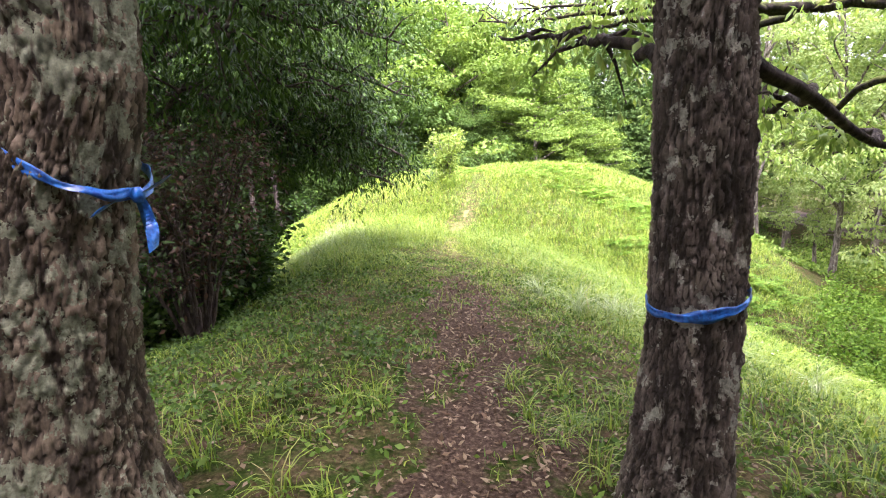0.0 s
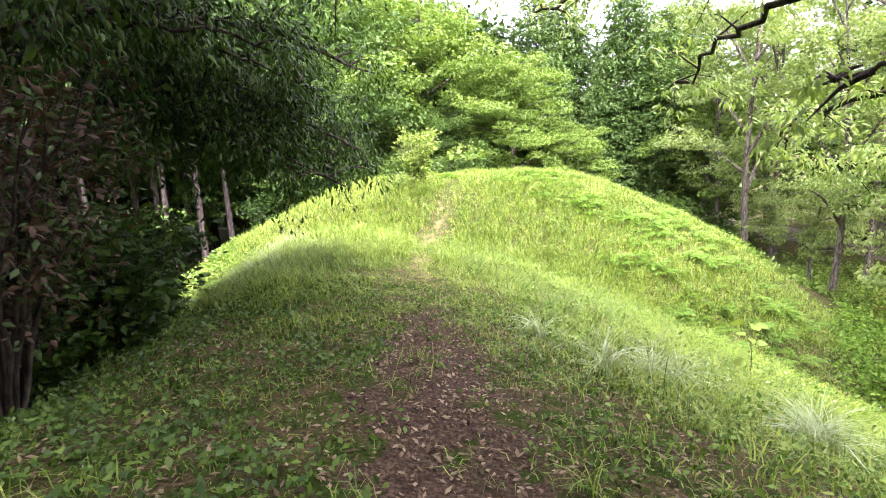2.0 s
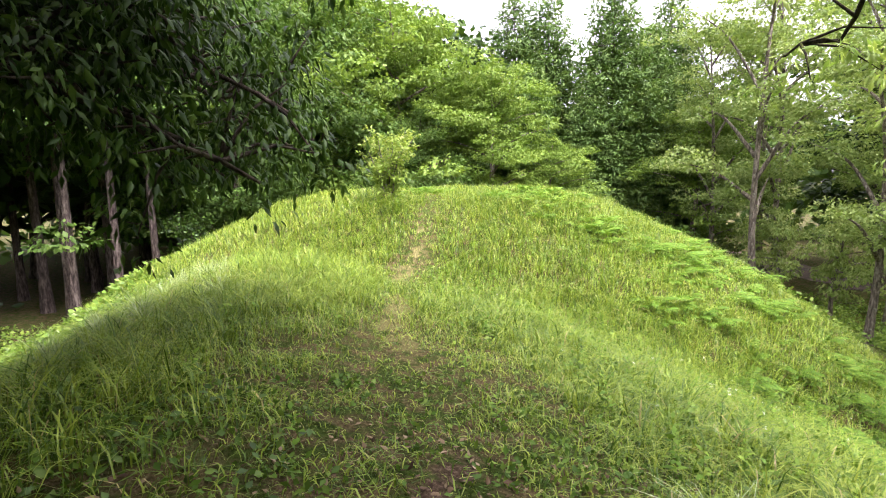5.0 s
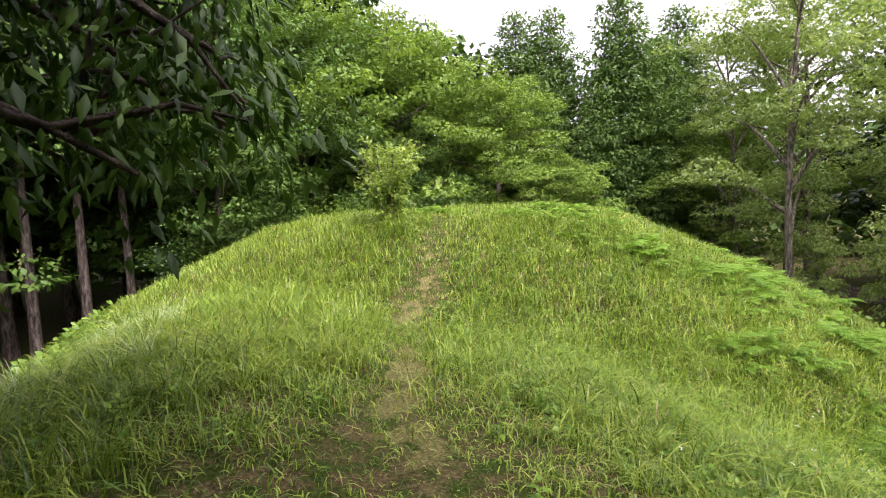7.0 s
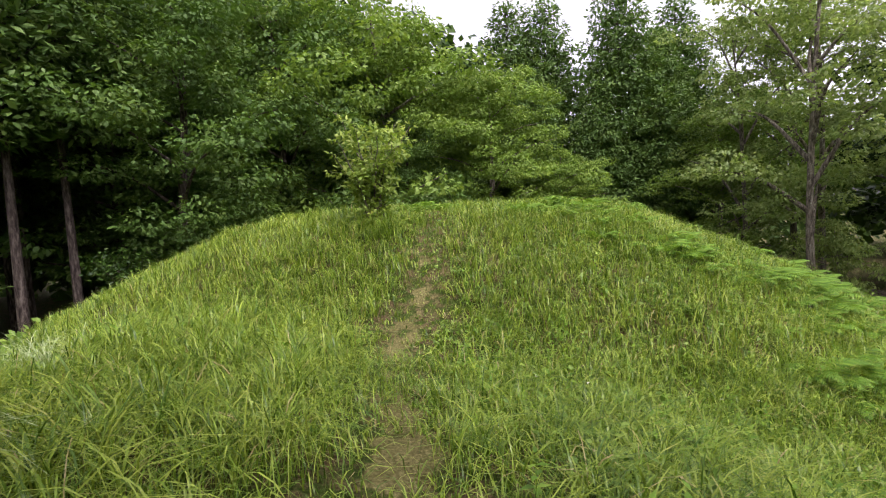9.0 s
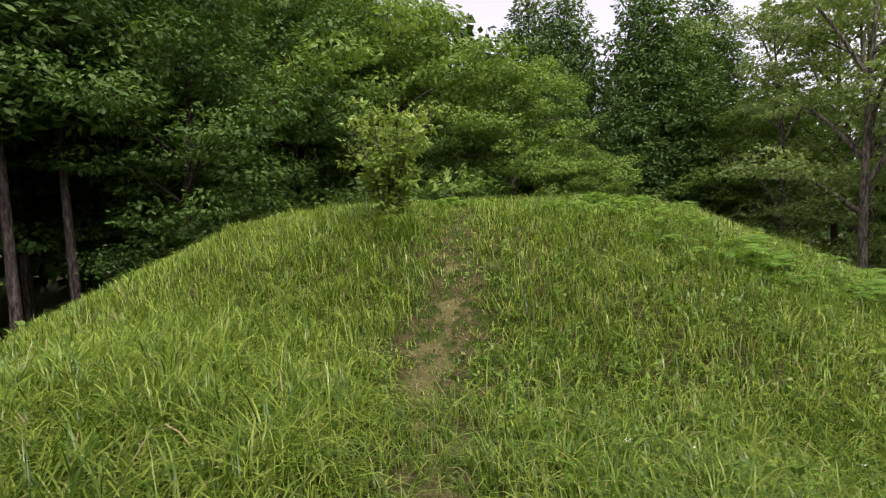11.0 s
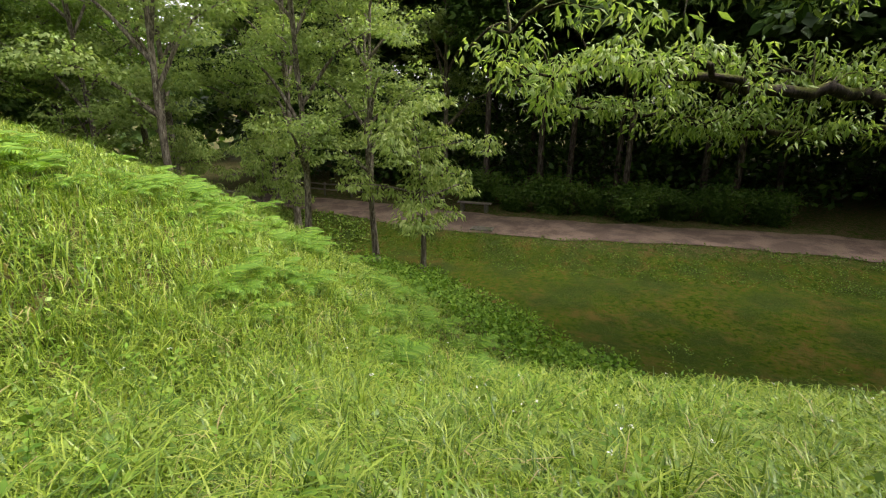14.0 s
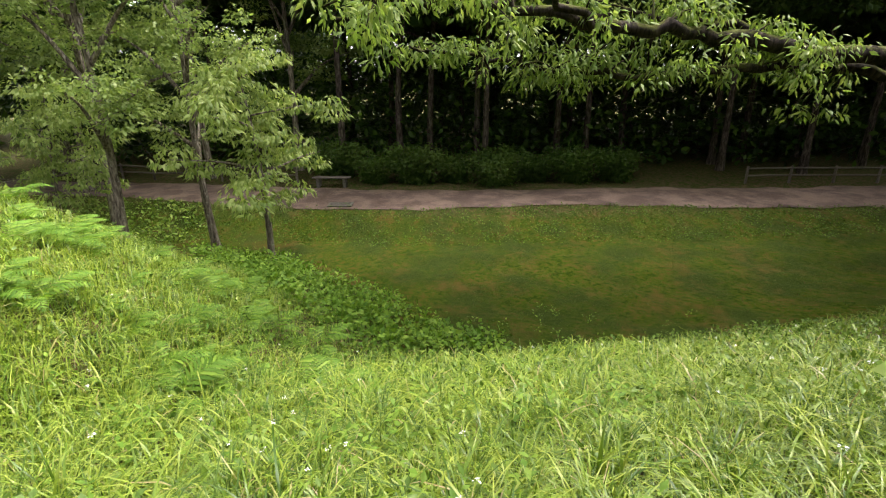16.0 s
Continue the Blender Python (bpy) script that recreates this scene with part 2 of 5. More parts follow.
def hill(x, y):
    x, y = np.asarray(x, float), np.asarray(y, float)
    away = np.maximum(0, y - 16)
    ridge = RIDGE_TOP(y) + CROSS((x - 0.35 - 0.04 * y)) - 0.02 * away ** 1.5
    ridge = ridge + np.clip((8.5 - y) / 3, 0, 1) * np.interp(x, [-9, -6, -4.2, -2.6], [0, 0.9, 0.75, 0])
    mound = MOUND(np.hypot(x - MOUND_X, y - MOUND_Y))
    to_road = np.clip((x - (ROAD_NEAR(y) - 2.6)) / 2.6, 0, 1)
    floor_z = np.where(x > 3, -4.7 + 0.6 * to_road * to_road * (3 - 2 * to_road), -3.6)
    floor_z = floor_z + 0.12 * np.sin(x * 0.35 + 1) * np.sin(y * 0.3)
    return soft_max(soft_max(ridge, mound, 0.5), floor_z, 0.6)


def land(x, y):
    x, y = np.asarray(x, float), np.asarray(y, float)
    bumps = 0.035 * np.sin(2.1 * x + 0.7 * y) * np.sin(1.7 * y - 0.6 * x + 1) + 0.02 * np.sin(5.3 * x - 2.2 * y) * np.sin(4.1 * y + 1.3 * x)
    far = np.clip((np.hypot(x, y - 10) - 60) / 100, 0, 1)
    return (hill(x, y) + bumps) * (1 - far) - 4.5 * far


PATH_X = curve([(-6, -0.1), (0, 0.15), (3, 0.35), (6, 0.75), (9, 0.9), (12, 1.1), (15, 1.55), (18, 2.6), (20, 3.2), (23, 3.6)])
PATH_BARE = curve([(-6, 0.95), (5.0, 0.85), (7.5, 0.7), (8.8, 0.22), (10.3, 0.25), (11.2, 0.66), (12.5, 0.72), (15.5, 0.68), (17, 0.46), (19, 0.22), (22, 0.0)])
PATH_HALF = curve([(-6, 0.5), (2, 0.42), (4, 0.4), (6, 0.55), (7.5, 0.45), (10, 0.2), (13, 0.21), (16, 0.2), (20, 0.14)])


def bareness(x, y):
    """1 on the trodden line, falling off to its sides."""
    wob = 0.06 * np.sin(3.1 * y) + 0.04 * np.sin(7.3 * y + 1)
    d = np.abs(x - PATH_X(y) - wob) / PATH_HALF(y)
    ragged = 0.8 + 0.6 * np.sin(6.1 * x + 2 * y) * np.sin(5.3 * y - 3 * x) + 0.4 * np.sin(13 * x) * np.sin(11 * y + 1)
    return np.clip(PATH_BARE(y) * np.clip(1.6 - d, 0, 1) * ragged, 0, 1) * (y < 22)


def lawnness(x, y):
    flat = np.clip((-3.95 - hill(x, y)) / 0.3, 0, 1)
    return flat * (x > 6) * (x < ROAD_NEAR(y) + 0.3) * np.clip((26 - y) / 4, 0, 1)


def axis(core_from, core_to, step, reach):
    core = list(np.arange(core_from, core_to + 1e-6, step))
    low_side, high_side, d = [], [], step
    while d < reach:
        d *= 1.22
        low_side.append(core_from - d * 4)
        high_side.append(core_to + d * 4)
    return np.array(low_side[::-1] + core + high_side)


def grid_mesh(name, xs, ys, zf):
    gx, gy = np.meshgrid(xs, ys)
    co = np.stack([gx, gy, zf(gx, gy)], -1).reshape(-1, 3)
    w, h = len(xs), len(ys)
    i = (np.arange(h - 1)[:, None] * w + np.arange(w - 1)[None]).reshape(-1)
    faces = np.stack([i, i + 1, i + w + 1, i + w], -1)
    return quick_mesh(name, co, faces), gx.ravel(), gy.ravel()


def quick_mesh(name, co, faces, smooth=True):
    """A mesh from arrays; faces all of one size."""
    me = bpy.data.meshes.new(name)
    co, faces = np.ascontiguousarray(co, np.float32), np.ascontiguousarray(faces, np.int32)
    k = faces.shape[1]
    me.vertices.add(len(co))
    me.vertices.foreach_set("co", co.ravel())
    me.loops.add(faces.size)
    me.loops.foreach_set("vertex_index", faces.ravel())
    me.polygons.add(len(faces))
    me.polygons.foreach_set("loop_start", np.arange(0, faces.size, k, dtype=np.int32))
    if smooth:
        me.polygons.foreach_set("use_smooth", np.ones(len(faces), bool))
    me.update(calc_edges=True)
    return me


def attribute(me, name, values):
    me.attributes.new(name, "FLOAT", "POINT").data.foreach_set("value", np.ascontiguousarray(values, np.float32))


me, gx, gy = grid_mesh("ground", axis(-14, 30, 0.24, 150), axis(-8, 34, 0.24, 150), land)
attribute(me, "bare", bareness(gx, gy))
attribute(me, "mown", lawnness(gx, gy))
attribute(me, "straw", np.clip((gy - 8.5) / 2.5, 0, 1))
me.materials.append(ground_mat)
ground = tagged(new("ground", me), "grassy earth ground with a burial mound and trodden soil", "ground", kind="structure")

ys = np.arange(-55, 60, 0.5)
cols = np.linspace(0, 1, 9)
rx = ROAD_NEAR(ys)[:, None] + cols[None] * ROAD_WIDTH + 0.08 * np.sin(ys * 1.7)[:, None] * np.cos(cols * math.pi)[None]
ry = np.repeat(ys[:, None], 9, 1)
rz = land(rx, ry) + 0.03 + 0.02 * np.sin(cols * math.pi)[None]
i = (np.arange(len(ys) - 1)[:, None] * 9 + np.arange(8)[None]).reshape(-1)
me = quick_mesh("road", np.stack([rx, ry, rz], -1).reshape(-1, 3), np.stack([i, i + 1, i + 10, i + 9], -1))
me.materials.append(road_mat)
tagged(new("road", me), "pale brown trodden gravel park path beside the woods", "path", kind="structure")

# ---- plants ----


def unit(v):
    return v / np.maximum(np.linalg.norm(v, axis=-1, keepdims=True), 1e-9)


def tube(path, radii, sides=8):
    """Vertices and quads of a tapering round limb along a path."""
    path = np.asarray(path, float)
    t = unit(np.gradient(path, axis=0))
    ref = np.where(np.abs(t[:, 2:3]) > 0.9, [[1.0, 0, 0]], [[0, 0, 1.0]])
    u = unit(np.cross(t, ref))
    for k in range(1, len(u)):
        if (u[k] * u[k - 1]).sum() < 0:
            u[k] *= -1
    v = np.cross(t, u)
    a = np.linspace(0, 2 * math.pi, sides, endpoint=False)
    ring = u[:, None] * np.cos(a)[None, :, None] + v[:, None] * np.sin(a)[None, :, None]
    co = (path[:, None] + ring * np.asarray(radii)[:, None, None]).reshape(-1, 3)
    q = []
    for s in range(len(path) - 1):
        for k in range(sides):
            q.append((s * sides + k, s * sides + (k + 1) % sides, (s + 1) * sides + (k + 1) % sides, (s + 1) * sides + k))
    return co, np.array(q)


def joined(pieces):
    co, faces, base = [], [], 0
    for c, f in pieces:
        co.append(c)
        faces.append(f + base)
        base += len(c)
    return np.concatenate(co), np.concatenate(faces)


def bend(points, steps):
    """A smooth line through points (Catmull-Rom)."""
    p = np.asarray(points, float)
    p = np.vstack([2 * p[0] - p[1], p, 2 * p[-1] - p[-2]])
    res = []
    for k in range(1, len(p) - 2):
        for s in np.linspace(0, 1, steps, endpoint=False):
            res.append(0.5 * (2 * p[k] + (p[k + 1] - p[k - 1]) * s + (2 * p[k - 1] - 5 * p[k] + 4 * p[k + 1] - p[k + 2]) * s ** 2
                              + (3 * p[k] - p[k - 1] - 3 * p[k + 1] + p[k + 2]) * s ** 3))
    return np.array(res + [p[-2]])


def leaf_cloud(rng, centres, spread, count, size, aspect=0.5, droop=0.0, up=0.7, pointed=False, lump=0.0):
    """Leaves scattered round cluster centres: count to each, in flattened clumps. Every leaf is a folded blade."""
    c = np.repeat(np.asarray(centres, float), count, 0)
    sp = np.repeat(np.broadcast_to(np.asarray(spread, float), (len(centres), 3)), count, 0)
    d = unit(rng.normal(size=c.shape)) * (rng.random((len(c), 1)) ** (0.45 - 0.27 * lump))
    p = c + d * sp
    out = unit(d * [1, 1, 0.4] + rng.normal(size=c.shape) * 0.45 + [0, 0, -droop])
    nrm = unit(rng.normal(size=c.shape) * (0.5 - 0.15 * lump) + d * [0.5 + 0.6 * lump, 0.5 + 0.6 * lump, 0.2 + 0.6 * lump] + [0, 0, up * (1 - 0.4 * lump)])
    side = unit(np.cross(out, nrm))
    nrm = np.cross(side, out)
    s = size * rng.uniform(0.65, 1.3, (len(c), 1))
    w = s * aspect * 0.5
    if pointed:
        v = np.stack([p, p + out * s * 0.4 + side * w - nrm * 0.06 * s, p + out * s * 0.45 + nrm * 0.05 * s, p + out * s * 0.4 - side * w - nrm * 0.06 * s,
                      p + out * s - nrm * 0.16 * s], 1)
        f = np.array([[0, 1, 2], [0, 2, 3], [1, 4, 2], [2, 4, 3]])
    else:
        v = np.stack([p, p + out * s * 0.5 + side * w + nrm * 0.08 * s, p + out * s, p + out * s * 0.5 - side * w + nrm * 0.08 * s], 1)
        f = np.array([[0, 1, 2], [0, 2, 3]])
    k = v.shape[1]
    faces = (np.arange(len(p))[:, None, None] * k + f[None]).reshape(-1, 3)
    return v.reshape(-1, 3), faces


def hung(name, mesh_data, mat, parent, label=""):
    me = quick_mesh(name, *mesh_data)
    me.materials.append(mat)
    ob = new(name, me)
    ob.parent = parent
    return tagged(ob, label)


def spaced(rng, points, gap):
    """Thin out points that crowd one another, so that gaps stay between the clumps."""
    kept = []
    for p in points:
        if all(np.linalg.norm((p - q) * [1, 1, 1.5]) > gap * rng.uniform(0.75, 1.2) for q in kept):
            kept.append(p)
    return np.array(kept)


def domes(rng, centres, radii, flat, per, size, aspect=0.6, droop=0.5, pointed=False, under=0.3):
    """Leaf clumps as ragged domes: leaves lie like shingles over each clump's top and sides, few hang below it."""
    n = np.maximum(20, (per * np.asarray(radii) ** 2).astype(int))
    c, big = np.repeat(np.asarray(centres, float), n, 0), np.repeat(np.asarray(radii, float), n)[:, None]
    d = unit(rng.normal(size=c.shape))
    d[:, 2] = np.where(d[:, 2] < 0, d[:, 2] * under, d[:, 2])
    swell = 1 + 0.22 * np.sin(c[:, :1] * 9 + d[:, :1] * 5) * np.sin(c[:, 1:2] * 7 + d[:, 1:2] * 5 + d[:, 2:] * 3)
    deep = rng.uniform(0.6, 1.0, (len(c), 1)) ** 0.6 + 0.28 * rng.random((len(c), 1)) ** 5
    p = c + d * big * [1, 1, flat] * swell * deep
    nrm = unit(d * [0.8, 0.8, 1.0] + rng.normal(size=c.shape) * 0.27 + [0, 0, 0.4])
    out = unit(d * [1, 1, 0.1] + rng.normal(size=c.shape) * 0.5 + [0, 0, -droop])
    side = unit(np.cross(out, nrm))
    nrm = np.cross(side, out)
    s = size * rng.uniform(0.6, 1.35, (len(c), 1))
    w = s * aspect * 0.5
    if pointed:
        v = np.stack([p, p + out * s * 0.4 + side * w - nrm * 0.06 * s, p + out * s * 0.45 + nrm * 0.05 * s, p + out * s * 0.4 - side * w - nrm * 0.06 * s,
                      p + out * s - nrm * 0.16 * s], 1)
        f = np.array([[0, 1, 2], [0, 2, 3], [1, 4, 2], [2, 4, 3]])
    else:
        v = np.stack([p, p + out * s * 0.5 + side * w + nrm * 0.08 * s, p + out * s, p + out * s * 0.5 - side * w + nrm * 0.08 * s], 1)
        f = np.array([[0, 1, 2], [0, 2, 3]])
    return v.reshape(-1, 3), (np.arange(len(p))[:, None, None] * v.shape[1] + f[None]).reshape(-1, 3)


def broadleaf(rng, name, height, crown_from, radius, trunk_radius, bark, leaf, limbs=14, clumps=7, clump=(0.6, 1.1), per=420, size=0.2, flat=0.55, lean=(0, 0),
              bare=0.3, rise=0.5, aspect=0.6, droop=0.5, pointed=False, fork=0.0):
    """A broadleaf tree at the origin: a tapered trunk, limbs that arch outwards, leaves in separate domed clumps along them."""
    root = new(name)
    top = np.array([lean[0], lean[1], height * 0.93])
    line = bend([(0, 0, -0.3), (rng.normal() * 0.12, rng.normal() * 0.12, height * 0.25), (lean[0] * 0.5 + rng.normal() * 0.25, lean[1] * 0.5 + rng.normal() * 0.25, height * 0.6), top], 5)
    s = np.linspace(0, 1, len(line))
    hung("trunk", tube(line, trunk_radius * (1 - 0.85 * s) * (1 + 0.7 * np.exp(-s * 26)), 10), bark, root)
    spots = [line[-1]]
    low = crown_from / height
    for k in range(limbs):
        f = low + (0.97 - low) * (k + rng.random() * 0.6) / limbs
        j = min(int(f * (len(line) - 1)), len(line) - 2)
        start = line[j] + (line[j + 1] - line[j]) * (f * (len(line) - 1) - j)
        az = k * 2.4 + rng.normal() * 0.35
        g = (f - low) / (1 - low)
        reach = radius * (0.55 + 0.6 * math.sin(math.pi * min(1, 0.2 + 0.75 * g))) * rng.uniform(0.75, 1.1) * (1 - 0.45 * g)
        way = np.array([math.cos(az), math.sin(az), 0])
        lift = reach * rise * rng.uniform(0.5, 1.2)
        end = start + way * reach + [0, 0, lift]
        arm = bend([start, start + way * reach * 0.5 + [rng.normal() * 0.2, rng.normal() * 0.2, lift * 0.7], end], 5)
        hung("limb", tube(arm, np.linspace(max(0.025, trunk_radius * (0.4 + fork) * (1 - 0.6 * g)), 0.012, len(arm)), 6), bark, root)
        for c in range(clumps):
            u = bare + (1 - bare) * (c + rng.random()) / clumps
            spots.append(arm[min(int(u * len(arm)), len(arm) - 1)] + rng.normal(size=3) * [0.19, 0.19, 0.08] * radius)
    spots = spaced(rng, spots, 0.95 * (clump[0] + clump[1]) / 2)
    hung("crown", domes(rng, spots, rng.uniform(clump[0], clump[1], len(spots)), flat, per, size, aspect, droop, pointed), leaf, root)
    return root


def cedar(rng, name, height, radius, crown_from, trunk_radius, whorls=20, per=330, size=0.26, clump=(0.45, 0.75)):
    """A tall conifer: straight trunk, whorls of short limbs that end in rounded tufts, a narrow uneven cone."""
    root = new(name)
    line = bend([(0, 0, -0.3), (rng.normal() * 0.06, rng.normal() * 0.06, height * 0.5), (0, 0, height)], 6)
    s = np.linspace(0, 1, len(line))
    hung("trunk", tube(line, trunk_radius * (1 - 0.95 * s) * (1 + 0.5 * np.exp(-s * 30)), 9), BARK_CEDAR, root)
    wood, spots, radii = [], [], []
    for k in range(whorls):
        g = (k + rng.random() * 0.5) / whorls
        z = crown_from + (height - crown_from) * g
        reach = radius * (1 - g) ** 0.6 * (0.6 + 0.4 * min(1, g * 5)) + 0.2
        count = max(3, int(5 * reach / radius * (radius / 2.2) + 3))
        for c in range(count):
            az = 2 * math.pi * c / count + k * 0.9 + rng.normal() * 0.22
            r = reach * rng.uniform(0.72, 1.12)
            base_p = np.array([0, 0, z])
            end = base_p + np.array([math.cos(az), math.sin(az), 0]) * r + [0, 0, 0.05 * r + rng.normal() * 0.12]
            wood.append(tube(np.stack([base_p, (base_p + end) / 2 + [0, 0, -0.1 * r], end]), [0.05, 0.03, 0.01], 3))
            for u in ((0.5, 0.95) if r > 1.5 else (0.85,)):
                spots.append(base_p + (end - base_p) * u)
                radii.append(rng.uniform(*clump) * (0.65 + 0.35 * min(1, (1 - g) * 2.5)) * (0.8 if u < 0.6 else 1))
    spots.append(np.array([0, 0, height]))
    radii.append(0.32)
    tagged(hung("branchwork", joined(wood), BARK_CEDAR, root), kind="stuff")
    hung("crown", domes(rng, spots, np.array(radii), 0.85, per, size, 0.42, 0.35, False, 0.45), CEDAR, root)
    return root


def put(ob, x, y, turn=0, size=1.0):
    ob.matrix_basis = pose(x, y, float(land(x, y)) - 0.05, 0, 0, turn)
    ob.scale = (size, size, size)
    return ob


def again(ob, x, y, turn, size):
    made = copy_thing(ob, pose(x, y, float(land(x, y)) - 0.05, 0, 0, turn))
    made.scale = (size, size, size)
    return made


rng = np.random.default_rng(7)
# -- woods round the clearing: a few kinds built once and set again --
BROAD, TALL, CEDARS, DARK = "broadleaf trees of the woods", "tall oaks by the path", "cedars of the woods", "trees deep in the woods"
maple = tagged(broadleaf(rng, "maple_tree", 11.5, 2.0, 4.6, 0.24, BARK_PALE, MAPLE, 20, 9, (0.5, 0.95), 520, 0.155, 0.58, rise=0.32), "spreading maple tree with tiers of light green leaves", "tree", BROAD)
round_tree = tagged(broadleaf(rng, "broadleaf_tree", 13.0, 1.6, 4.0, 0.22, BARK_CEDAR, WOODS, 20, 9, (0.55, 1.05), 430, 0.17, 0.75, rise=0.45), "dense dark green broadleaf tree of the woods", "tree", BROAD)
tall_oak = tagged(broadleaf(rng, "tall_oak", 17.0, 5.0, 3.7, 0.18, BARK_PALE, LIGHT_WOODS, 13, 7, (0.42, 0.85), 430, 0.165, 0.8, lean=(0.6, -0.3), rise=1.15, fork=0.25, droop=0.5), "tall oak with a forked pale trunk and airy tiers of leaves", "tree", TALL)
thin_tree = tagged(broadleaf(rng, "young_oak", 6.0, 2.3, 2.3, 0.12, BARK_PALE, YOUNG, 11, 5, (0.28, 0.6), 500, 0.18, 0.7, lean=(0.3, 0.2), rise=0.22, aspect=0.42, droop=0.9, pointed=True), "slender young oak with mottled trunk and drooping leaf sprays", "tree", "young oaks by the path")
cedar_a = tagged(cedar(rng, "cedar_tree", 19.5, 3.8, 1.0, 0.3, 27, 250, 0.3, (0.6, 0.95)), "tall dark green cedar with a pointed top", "conifer", CEDARS)
cedar_b = tagged(cedar(rng, "cedar_tree", 20.0, 2.6, 8.0, 0.19, 13, 130, 0.36, (0.6, 0.9)), "tall cedar with a long bare trunk", "conifer", CEDARS)
deep_tree = tagged(broadleaf(rng, "broadleaf_tree", 13.0, 1.6, 4.2, 0.22, BARK_CEDAR, SHADE_TONED_WOODS, 14, 6, (1.0, 1.6), 70, 0.42, 0.7, rise=0.5, aspect=0.7), "broadleaf tree deep in the woods, leaves toned dark for shade", "tree", DARK)
# shade_tree: its crown sits above the view, closed to keep skylight out.
shade_tree = tagged(broadleaf(rng, "shade_tree", 19.0, 8.0, 5.6, 0.2, BARK_CEDAR, SHADE_TONED_WOODS, 14, 6, (1.2, 2.0), 55, 0.55, 0.55, rise=0.35, aspect=0.75), "tall tree with a bare trunk and closed crown, leaves toned dark for shade", "tree", DARK)
put(maple, 9.4, 34.0, 20, 0.98)
put(round_tree, -4.0, 29.6, 0, 1.0)
put(tall_oak, 18.8, 24.6, 40, 1.0)
put(thin_tree, 17.2, 14.6, 30, 1.0)
put(cedar_a, 13.7, 41.7, 10, 1.0)
put(cedar_b, -12.0, 30.0, 10, 1.1)
put(deep_tree, 31.5, 27, 190, 1.2)
put(shade_tree, 29.5, 10.6, 60, 1.0)
for x, y, a, k in ((15.9, 40.8, 80, 1.0), (18.6, 36.4, 150, 0.98), (21.8, 37.2, 220, 0.86), (25.0, 39.5, 33, 1.0), (11.0, 44.5, 250, 0.9), (13.4, 37.4, 100, 0.7), (16.4, 35.4, 300, 0.66)):
    again(cedar_a, x, y, a, k)
for x, y, a, k in ((4.2, 38, 100, 1.55), (0.5, 41, 200, 1.6), (12.6, 32.6, 280, 0.62), (22.8, 33.6, 60, 1.0)):
    again(maple, x, y, a, k)
for x, y, a, k in ((-1.2, 37.0, 60, 1.4), (-8.0, 35.0, 130, 1.4), (5.4, 34.5, 170, 0.62)):
    again(round_tree, x, y, a, k)
for x, y, a, k in ((23.4, 28.0, 110, 1.05), (22.6, 21.6, 300, 0.95), (26.0, 31.5, 70, 1.1), (27.0, 25.0, 180, 1.1), (18.0, 19.0, 200, 0.78), (18.9, 16.7, 20, 0.72), (28.6, 20.0, 330, 1.0), (31.0, 28.0, 150, 1.1), (30.0, 16.0, 260, 1.0), (21.4, 30.6, 220, 0.9)):
    again(tall_oak, x, y, a, k)
# From (-20, 8) to (9, -19): unseen trees, added to hold off light.
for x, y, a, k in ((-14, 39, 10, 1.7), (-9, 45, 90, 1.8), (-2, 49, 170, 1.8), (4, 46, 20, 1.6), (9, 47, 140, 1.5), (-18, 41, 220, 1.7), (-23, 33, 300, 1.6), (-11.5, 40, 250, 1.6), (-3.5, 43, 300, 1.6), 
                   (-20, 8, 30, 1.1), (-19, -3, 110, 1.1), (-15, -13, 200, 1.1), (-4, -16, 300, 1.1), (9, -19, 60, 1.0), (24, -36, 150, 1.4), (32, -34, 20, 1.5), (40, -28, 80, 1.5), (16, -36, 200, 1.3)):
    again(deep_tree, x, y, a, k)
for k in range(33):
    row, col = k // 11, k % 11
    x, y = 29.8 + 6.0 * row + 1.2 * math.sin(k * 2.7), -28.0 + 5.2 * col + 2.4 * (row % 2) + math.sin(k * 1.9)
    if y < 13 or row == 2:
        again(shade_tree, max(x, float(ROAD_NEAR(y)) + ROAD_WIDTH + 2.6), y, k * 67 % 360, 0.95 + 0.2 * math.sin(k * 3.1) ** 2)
# The first three stand out of view, added to keep sun off the lawn.
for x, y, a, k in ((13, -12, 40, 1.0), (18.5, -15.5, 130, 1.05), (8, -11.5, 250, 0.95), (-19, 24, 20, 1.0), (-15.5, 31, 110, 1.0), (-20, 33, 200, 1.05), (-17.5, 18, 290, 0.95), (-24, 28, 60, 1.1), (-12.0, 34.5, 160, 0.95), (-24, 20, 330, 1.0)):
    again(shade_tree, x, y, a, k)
for x, y, a, k in ((19.4, 21.4, 290, 0.85), (20.6, 25.0, 120, 0.8)):
    again(thin_tree, x, y, a, k)
